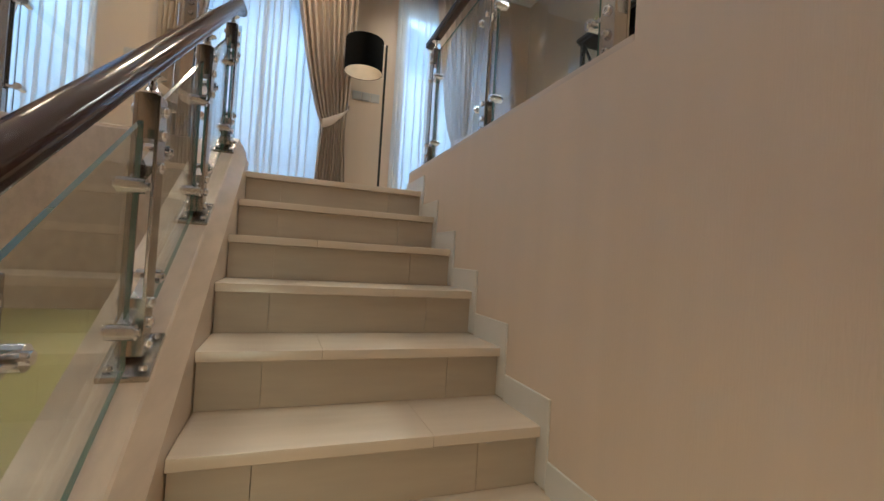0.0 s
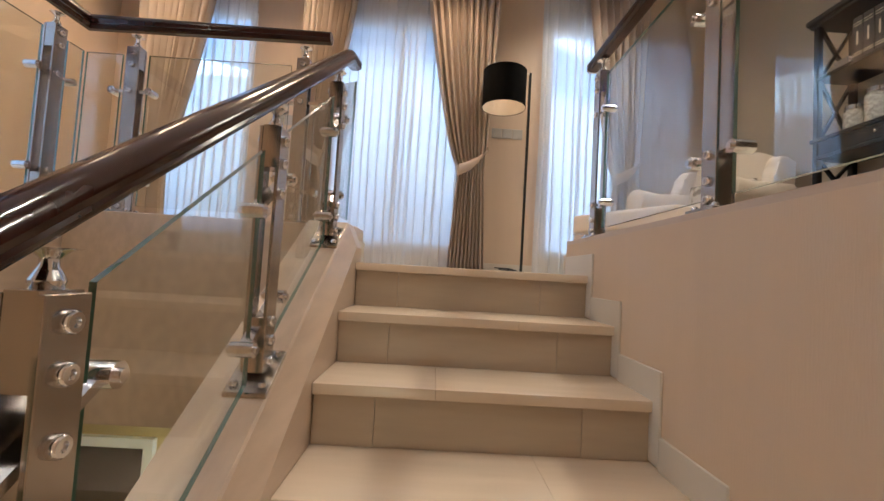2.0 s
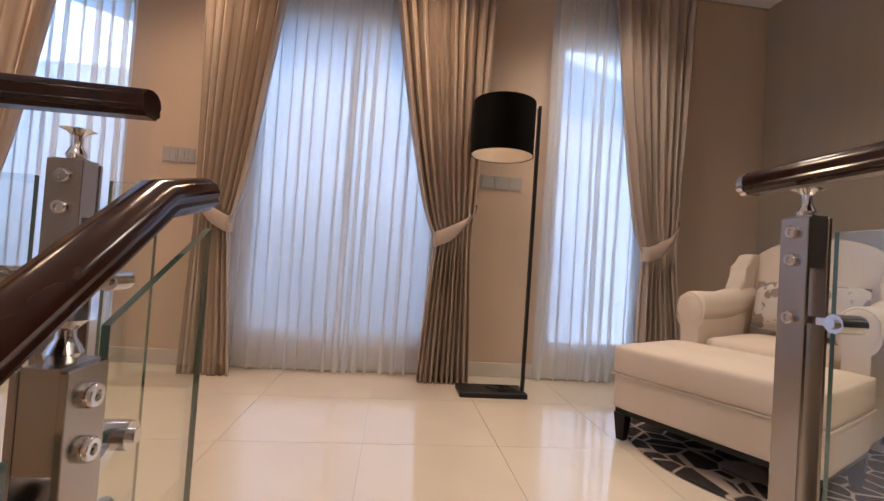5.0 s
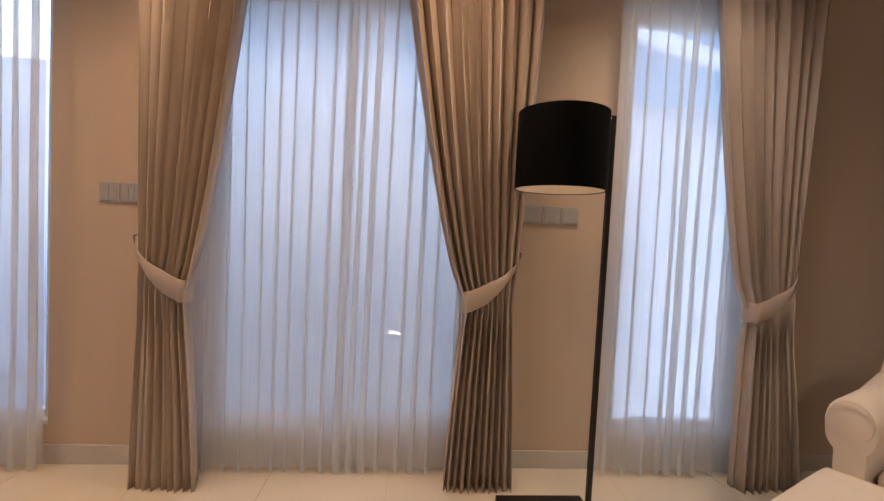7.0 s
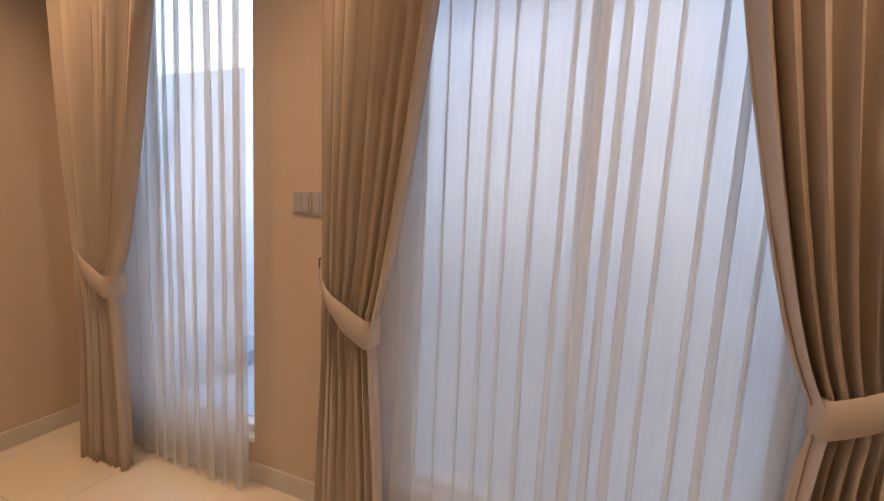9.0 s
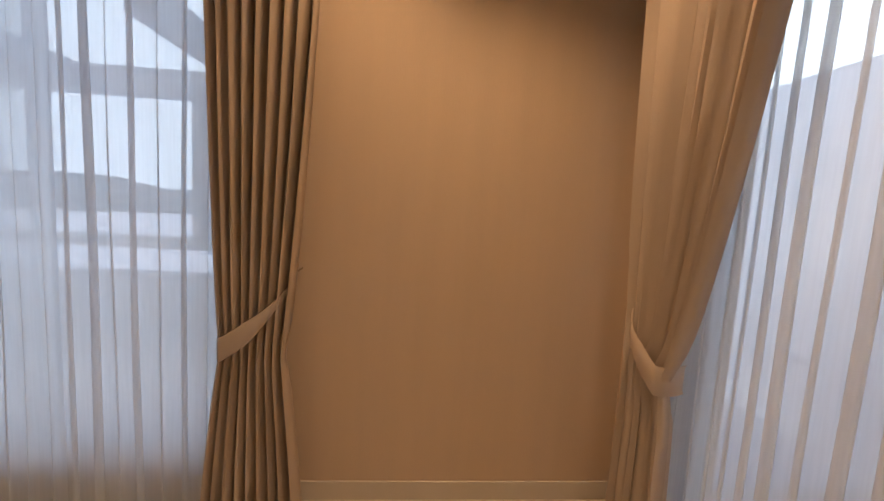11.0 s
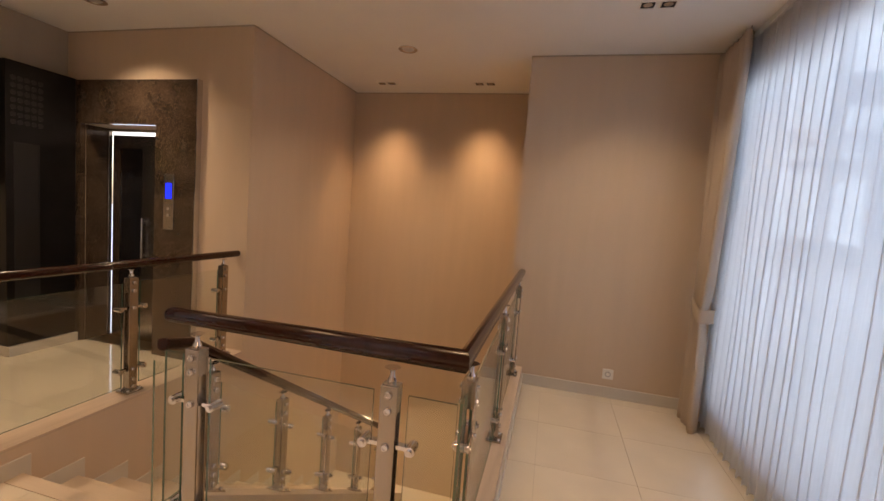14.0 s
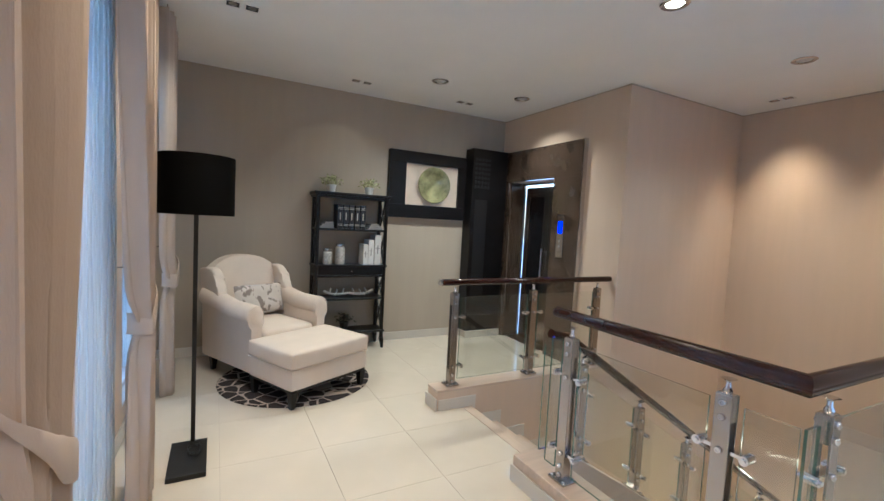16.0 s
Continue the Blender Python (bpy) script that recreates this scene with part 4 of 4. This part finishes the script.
def plant(m, leaf, r, seed, label, pot=True, n=170):
    t = thing("potted_plant", m, label, "potted plant")
    bm = B()
    lathe(bm, [(0.0, 0.0), (0.038, 0.0), (0.052, 0.075), (0.056, 0.078), (0.056, 0.086), (0.048, 0.086), (0.044, 0.07), (0.0, 0.07)], (0, 0, 0), 20)
    part("pot", bm, "white" if pot else "black_metal", t, smooth=40)
    rnd = random.Random(seed)
    bm = B()
    for i in range(n):
        a, e = rnd.uniform(0, 6.283), rnd.uniform(0.05, 1.5)
        q = rnd.uniform(0.45, 1.0) * r
        c = Vector((q * math.cos(a) * math.cos(e), q * math.sin(a) * math.cos(e), 0.085 + q * math.sin(e) * 0.75))
        d = Vector((rnd.uniform(-1, 1), rnd.uniform(-1, 1), rnd.uniform(-0.3, 1))).normalized()
        s = d.cross(Vector((rnd.uniform(-1, 1), rnd.uniform(-1, 1), 0.3))).normalized() * rnd.uniform(0.008, 0.013)
        k = rnd.uniform(0.016, 0.028)
        bm.faces.new([bm.verts.new(c), bm.verts.new(c + d * k * 0.5 + s), bm.verts.new(c + d * k), bm.verts.new(c + d * k * 0.5 - s)])
    part("leaves", bm, leaf, t)
    bm = B()
    for i in range(14):
        a, e = rnd.uniform(0, 6.283), rnd.uniform(0.2, 1.5)
        rod(bm, (0, 0, 0.06), (0.8 * r * math.cos(a) * math.cos(e), 0.8 * r * math.sin(a) * math.cos(e), 0.085 + 0.6 * r * math.sin(e)), 0.0015, 4)
    part("stems", bm, leaf, t)
    return t


plant(pose(SHX + 0.13, SHY + 0.64, 1.80), "leaf", 0.15, 5, "small pale green plant in a white pot on the bookshelf")
plant(pose(SHX + 0.13, SHY + 0.20, 1.80), "leaf", 0.135, 6, "small pale green plant in a white pot on the bookshelf")
plant(pose(SHX + 0.13, SHY + 0.44, 0.22), "leaf_dark", 0.14, 7, "dark spiky plant in a low pot on the bottom shelf", False, 130)


def book(x, y, z, w, h, d, cover, label, bands=True, lying=False, tilt=0):
    t = thing("book", pose(x, y, z, tilt), label, "book", "books on the bookshelf")
    bm = B()
    box(bm, 0.0, d, 0.0, w, 0.0, h, 0.002, 1)
    part("cover", bm, cover, t)
    bm = B()
    if lying:
        box(bm, 0.004, d - 0.003, -0.001, w - 0.004, 0.004, h - 0.004)
    else:
        box(bm, 0.004, d + 0.001, 0.003, w - 0.003, 0.004, h + 0.0006)
    part("pages", bm, "book_white", t)
    if bands:
        for q in ((0.12, 0.17, 0.80, 0.86) if cover == "leather" else (0.55,)):
            bm = B()
            box(bm, -0.0006, 0.0, 0.004, w - 0.004, h * q, h * q + 0.005)
            part("spine_band", bm, "gilt" if cover == "leather" else "book_grey", t)
        bm = B()
        box(bm, -0.0006, 0.0, w * 0.42, w * 0.6, h * 0.36, h * 0.66)
        part("spine_lettering", bm, "gilt" if cover == "leather" else "book_grey", t)
    return t


for i in range(5):
    book(SHX + 0.03, SHY + 0.26 + i * 0.066, 1.40, 0.060, 0.27, 0.19, "leather", "thick black leather book with gilt spine on the shelf")
for y, s in ((SHY + 0.62, 0), (SHY + 0.05, 1)):
    for i in range(3):
        book(SHX + 0.04, y + (0.02 * i if s else 0), 1.40 + i * 0.022, 0.17 - 0.035 * i, 0.021, 0.20, "book_grey", "grey book lying in a stack on the shelf", False, True)
for i, (hh, y) in enumerate(((0.235, 0.235), (0.29, 0.165), (0.345, 0.080))):
    book(SHX + 0.03, SHY + y - 0.02, 0.99, 0.055 + 0.01 * i, hh, 0.19, "book_white", "tall white book with grey spine printing on the shelf")
for y, r, h in ((0.66, 0.052, 0.13), (0.52, 0.055, 0.185)):
    t = thing("glass_jar", pose(SHX + 0.12, SHY + y, 0.99), "pearly glass jar with a silver lid on the shelf", "jar")
    bm = B()
    lathe(bm, [(0.0, 0.0), (r, 0.0), (r + 0.002, 0.01), (r + 0.002, h), (r - 0.01, h + 0.012), (r - 0.012, h + 0.02), (0, h + 0.02)], (0, 0, 0), 24)
    part("jar_body", bm, "candle", t, smooth=40)
    bm = B()
    lathe(bm, [(0.0, h + 0.02), (r - 0.004, h + 0.02), (r - 0.004, h + 0.045), (0, h + 0.048)], (0, 0, 0), 24)
    part("lid", bm, "mirror", t, "silver lid", smooth=40)
an = thing("antler_ornament", pose(SHX + 0.13, SHY + 0.40, 0.615), "white branching antler ornament lying on the shelf", "ornament")
for s in (-1, 1):
    bm = B()
    pts = [(0, 0, 0.035), (0.01, s * 0.07, 0.02), (0.0, s * 0.15, 0.018), (-0.02, s * 0.22, 0.035), (-0.01, s * 0.29, 0.065)]
    for a, b in zip(pts, pts[1:]):
        rod(bm, a, b, 0.014, 10)
    for p, q in ((pts[1], (0.02, s * 0.05, 0.085)), (pts[2], (0.01, s * 0.13, 0.075)), (pts[3], (0.03, s * 0.20, 0.085)), (pts[2], (-0.06, s * 0.18, 0.02))):
        rod(bm, p, q, 0.009, 8)
    part("antler", bm, "white", an, smooth=60)

# ---- framed plate ----
pf = thing("wall_frame", pose(XE, -0.49, 1.98), "thick black square-edged frame with a cream board on the taupe wall", "frame")
bm = B()
box(bm, -0.07, 0.0, -0.54, 0.54, 0.27, 0.415, 0.003, 1)
box(bm, -0.07, 0.0, -0.54, 0.54, -0.415, -0.25, 0.003, 1)
box(bm, -0.07, 0.0, 0.32, 0.54, -0.25, 0.27)
box(bm, -0.07, 0.0, -0.54, -0.43, -0.25, 0.27)
part("frame_border", bm, "black", pf)
bm = B()
box(bm, -0.035, -0.002, -0.43, 0.32, -0.25, 0.27)
part("backing_board", bm, material("cream_board", (0.60, 0.50, 0.40), 0.7), pf, "cream board")
M["plate"] = material("celadon_glaze", (0.27, 0.26, 0.13), 0.12, vary=0.3, scale=9)
pl = thing("decorative_plate", pose(XE - 0.038, -0.56, 1.995), "round olive green glazed plate hung in the black frame", "plate")
bm = B()
lathe(bm, [(0.0, -0.012), (0.07, -0.012), (0.085, -0.020), (0.15, -0.028), (0.165, -0.038), (0.225, -0.050), (0.23, -0.046), (0.17, -0.028), (0.08, -0.0), (0.0, 0.0)], (0, 0, 0), 48, "x")
part("plate_body", bm, "plate", pl, smooth=30)
for k in range(40):
    a = math.tau * k / 40
    bm = B()
    rod(bm, (-0.036, 0.155 * math.cos(a), 0.155 * math.sin(a)), (-0.052, 0.222 * math.cos(a), 0.222 * math.sin(a)), 0.004, 6)
    part("rim_rib", bm, "plate", pl)

# ---- dark lattice door and lift ----
dd = thing("dark_door", pose(XE, -1.36, 0), "tall black wooden door with a pierced lattice head beside the lift", "door")
bm = B()
box(bm, -0.20, -0.001, -0.24, 0.305, 0.09, 2.52, 0.003, 1)
part("door_leaf", bm, "black", dd)
bm = B()
box(bm, -0.205, -0.199, 0.06, 0.25, 0.5, 1.85, 0.002, 1)
part("door_panel", bm, "black_metal", dd)
for i in range(5):
    for j in range(7):
        bm = B()
        c = (-0.203, 0.05 + i * 0.05, 2.02 + j * 0.06)
        lathe(bm, [(0.012, 0), (0.022, 0.0), (0.022, 0.006), (0.012, 0.006)], c, 8, "x")
        part("lattice_ring", bm, "black_metal", dd)
bm = B()
box(bm, -0.22, 0.0, -0.25, 0.305, 0.0, 0.085, 0.002, 1)
part("plinth", bm, "skirt", dd, "pale stone plinth")
lf = thing("lift_surround", pose(0, YE, 0), "dark brown marble surround of the lift entrance", "lift entrance")
MY = 0.05
for k, (a, b, c, d) in enumerate(((0.52, 0.96, 0.0, 2.12), (0.52, 2.078, 2.12, 2.52), (1.85, 2.078, 0.0, 2.12))):
    bm = B()
    box(bm, a + (0.001 if k == 2 else 0), b - (0.001 if k == 0 else 0), 0.002, MY, c, d - (0.001 if k != 1 else 0))
    part("marble_slab", bm, "marble", lf)
for x0, x1 in ((0.961, 0.970), (1.84, 1.849)):
    part("reveal_slab", box(B(), x0, x1, -0.245, 0.001, 0.0, 2.118), "marble", lf)
for a, b in ((0.971, 0.990), (1.815, 1.839)):
    bm = B()
    box(bm, a, b, -0.232, -0.195, 0.0, 2.116, 0.002, 1)
    part("steel_jamb", bm, "steel", lf, "polished steel jamb")
bm = B()
box(bm, 0.991, 1.814, -0.232, -0.195, 2.092, 2.116, 0.002, 1)
part("steel_head", bm, "steel", lf, "polished steel head")
bm = B()
box(bm, 0.508, 0.517, 0.0, MY + 0.004, 0.0, 2.525)
part("steel_trim", bm, "chrome", lf, "polished steel corner trim")
ld = thing("lift_door", pose(0, YE - 0.235, 0), "steel framed lift door with a dark narrow glass", "lift door")
bm = B()
box(bm, 1.00, 1.40, 0.0, 0.03, 0.0, 2.058)
box(bm, 1.68, 1.76, 0.0, 0.03, 0.0, 2.058)
box(bm, 1.40, 1.68, 0.0, 0.03, 0.0, 0.15)
box(bm, 1.40, 1.68, 0.0, 0.03, 1.93, 2.058)
part("door_frame", bm, "steel", ld)
bm = B()
box(bm, 1.40, 1.68, 0.008, 0.02, 0.15, 1.93)
part("dark_glass", bm, material("smoked_glass", (0.01, 0.01, 0.012), 0.05), ld, "smoked glass")
bm = B()
rod(bm, (1.36, 0.06, 0.85), (1.36, 0.06, 1.25), 0.012)
rod(bm, (1.36, 0.03, 0.88), (1.36, 0.06, 0.88), 0.008)
rod(bm, (1.36, 0.03, 1.22), (1.36, 0.06, 1.22), 0.008)
part("door_handle", bm, "chrome", ld, smooth=40)
part("shaft_wall", box(B(), 1.76, 1.812, -0.012, -0.002, 0.0, 2.058), "black_metal", ld)
cp = thing("call_panel", pose(0.79, YE + MY, 1.44), "steel lift call panel with a blue display on the marble", "call panel")
bm = B()
box(bm, -0.055, 0.055, 0.0, 0.012, -0.25, 0.25, 0.002, 1)
part("panel_plate", bm, "steel", cp)
bm = B()
box(bm, -0.032, 0.032, 0.012, 0.0145, 0.03, 0.17)
part("display", bm, glow("blue_display", (0.0, 0.015, 1.0), 0.9), cp, "glowing blue display")
for z in (-0.06, -0.12):
    bm = B()
    lathe(bm, [(0.0, 0.0), (0.016, 0.0), (0.016, 0.004), (0.0, 0.005)], (0, 0.012, z), 16, "y")
    part("button", bm, "chrome", cp)

# ---- switches, sockets ----
def switch_plate(m, label, keys, kind="light switch"):
    t = thing("light_switch" if kind == "light switch" else "wall_socket", m, label, kind)
    bm = B()
    box(bm, -0.050, 0.050, -0.008, 0.0, -0.050, 0.050, 0.002, 1)
    part("switch_plate", bm, "plastic", t)
    for i in range(keys):
        w = 0.078 / keys
        x = -0.039 + w * i
        bm = B()
        box(bm, x + 0.001, x + w - 0.001, -0.012, -0.0075, -0.039, 0.039, 0.001, 1)
        part("switch_key", bm, "plastic", t)
    return t


switch_plate(pose(-2.272, YN, 1.402), "silver two-key light switch on the cream wall", 2)
switch_plate(pose(-2.164, YN, 1.402), "silver three-key light switch on the cream wall", 3)
for i in range(3):
    switch_plate(pose(-0.098 + i * 0.104, YN, 1.405), "silver blank switch plate behind the floor lamp", 1)
t = thing("wall_socket", pose(-3.175, YS, 0.215, 0, 0, 180), "white square power socket low on the cream wall", "socket")
bm = B()
box(bm, -0.045, 0.045, -0.009, 0.0, -0.045, 0.045, 0.002, 1)
part("socket_plate", bm, "white", t)
bm = B()
lathe(bm, [(0.0, -0.0085), (0.016, -0.0085), (0.018, -0.0095), (0.024, -0.0105), (0.026, -0.0085)], (0, 0, 0), 20, "y")
part("socket_ring", bm, "plastic", t)

# ---- ceiling lights ----
bulb_mat = glow("lamp_glow", (1.0, 0.82, 0.55), 6.0)
for i, (x, y) in enumerate(ROUND):
    t = thing("downlight", pose(x, y, ZC), "round silver recessed downlight in the white ceiling", "downlight", "round downlights")
    bm = B()
    lathe(bm, [(0.055, 0.0), (0.085, 0.0), (0.088, -0.004), (0.083, -0.008), (0.060, -0.008), (0.055, -0.003)], (0, 0, 0), 32)
    part("trim_ring", bm, "chrome", t, smooth=40)
    bm = B()
    lathe(bm, [(0.0, -0.002), (0.054, -0.002), (0.054, -0.0035), (0.0, -0.0035)], (0, 0, 0), 24)
    part("diffuser", bm, bulb_mat if i == 3 else "plastic", t, "glowing lamp" if i == 3 else "")
# Fixtures for all slots, the added unseen ones too
for x, y, a in SLOTS:
    t = thing("slot_light", pose(x, y, ZC, 0, 0, a), "twin square recessed spotlight in the white ceiling, in a set with added ones", "spotlight", "twin slot spotlights")
    for s in (-1, 1):
        bm = B()
        c = s * 0.062
        for x0, x1, y0, y1 in ((c - 0.052, c + 0.052, -0.052, -0.042), (c - 0.052, c + 0.052, 0.042, 0.052), (c - 0.052, c - 0.042, -0.042, 0.042), (c + 0.042, c + 0.052, -0.042, 0.042)):
            box(bm, x0, x1, y0, y1, -0.006, 0.0)
        f = part("trim_frame", bm, "white", t)
        bm = B()
        box(bm, c - 0.041, c + 0.041, -0.041, 0.041, -0.003, -0.0005)
        part("dark_recess", bm, "black_metal", f)
        bm = B()
        lathe(bm, [(0.0, -0.0045), (0.024, -0.0045), (0.030, -0.0032), (0, -0.0032)], (c, 0, 0), 16)
        part("reflector", bm, "chrome", f, smooth=40)

# ---- skirtings ----
for name, args in (("skirting_north", (XW, XE, YN - 0.012, YN)), ("skirting_south", (XW, -2.43, YS, YS + 0.012)), ("skirting_west", (XW, XW + 0.012, YS + 0.013, YN - 0.013)), ("skirting_east", (XE - 0.012, XE, -1.05, YN - 0.013)), ("skirting_lift", (0.18, 0.506, YE, YE + 0.012))):
    structure(name, box(B(), *args, 0.0, 0.10, 0.002, 1), "skirt", "grey tile skirting")
t = structure("kerb_skirting", box(B(), -2.43, -0.991, 0.311, 0.322, 0.0, 0.10, 0.002, 1), "skirt", "grey tile skirting of the kerb")
part("skirting_tile", box(B(), -0.9995, -0.991, 0.0985, 0.310, 0.0, 0.10), "skirt", t)
part("skirting_tile", box(B(), -0.0085, 0.19, 0.3155, 0.325, 0.0, 0.10), "skirt", t)
part("skirting_tile", box(B(), -2.436, -2.4255, YS + 0.013, 0.310, 0.0, 0.10), "skirt", t)
part("skirting_tile", box(B(), 0.1705, 0.180, YE, 0.314, 0.0, 0.10), "skirt", t)

# Raised strips whose dark colour stands for shade in the ceiling groove
for i, (x0, x1, y0, y1) in enumerate(((XW, XE, YN - 0.006, YN), (XW, XW + 0.006, YS, YN - 0.007), (XW + 0.007, -2.26, YS, YS + 0.006), (-2.26, -2.254, YB, YS), (-2.253, -0.001, YB, YB + 0.006), (-0.006, 0.0, YB + 0.007, YE), (-0.006, XE, YE, YE + 0.006), (XE - 0.006, XE, YE + 0.007, YN - 0.007))):
    structure("trim", box(B(), x0, x1, y0, y1, ZC - 0.012, ZC - 0.001), "grout", "thin dark strip coloured as the shade in the ceiling groove")

# lamp cable
cb = thing("power_cable", pose(0.02, 2.02, 0.03), "black power cable coiled on the lamp base", "cable")
bm = B()
pts = [(0.10 * math.cos(a * 0.5) * (0.6 + 0.4 * math.sin(a * 0.17)) - 0.03, 0.035 * math.sin(a * 0.5) - 0.01, 0.006 + 0.018 * (0.5 + 0.5 * math.sin(a * 0.33))) for a in range(60)]
for a, b in zip(pts, pts[1:]):
    rod(bm, a, b, 0.004, 6)
part("cable", bm, "black_metal", cb, smooth=60)

# lower storey door
t = thing("lower_door", pose(-3.12, 1.6, LOW), "white framed door with dark glass on the lower floor", "door")
bm = B()
box(bm, -0.45, -0.38, -0.05, 0, 0, 2.1)
box(bm, 0.38, 0.45, -0.05, 0, 0, 2.1)
box(bm, -0.38, 0.38, -0.05, 0, 2.03, 2.1)
part("door_frame", bm, "pvc", t)
bm = B()
box(bm, -0.38, 0.38, -0.03, -0.01, 0.0, 2.03)
part("door_leaf", bm, "black", t)

# ---- floor tiles ----
REG = [(XW, XE, 0.31, YN), (XW, -2.425, YS, 0.31), (0.17, XE, YE, 0.31), (XL, 0.0, 0.067, 0.31), (-0.9995, XL, 0.0985, 0.31)]
T, TX, TY = 0.6, -0.81, 0.67
seen = {}
for i in range(-6, 6):
    for j in range(-6, 4):
        rects = []
        for k, (a, b, c, d) in enumerate(REG):
            x0, x1 = max(a, TX + T * i + 0.001), min(b, TX + T * (i + 1) - 0.001)
            y0, y1 = max(c, TY + T * j + 0.001), min(d, TY + T * (j + 1) - 0.001)
            if x1 - x0 > 0.004 and y1 - y0 > 0.004:
                rects.append((x0 - TX - T * i, x1 - TX - T * i, y0 - TY - T * j, y1 - TY - T * j))
        if not rects:
            continue
        key = tuple(round(v, 4) for r in rects for v in r)
        if key not in seen:
            bm = B()
            for r in rects:
                box(bm, *r, -0.012, 0.0)
            seen[key] = mesh_of("tile", bm, "tile")
        ob = new("tile", seen[key])
        ob.location = (TX + T * i, TY + T * j, 0)
        ob.parent = floor
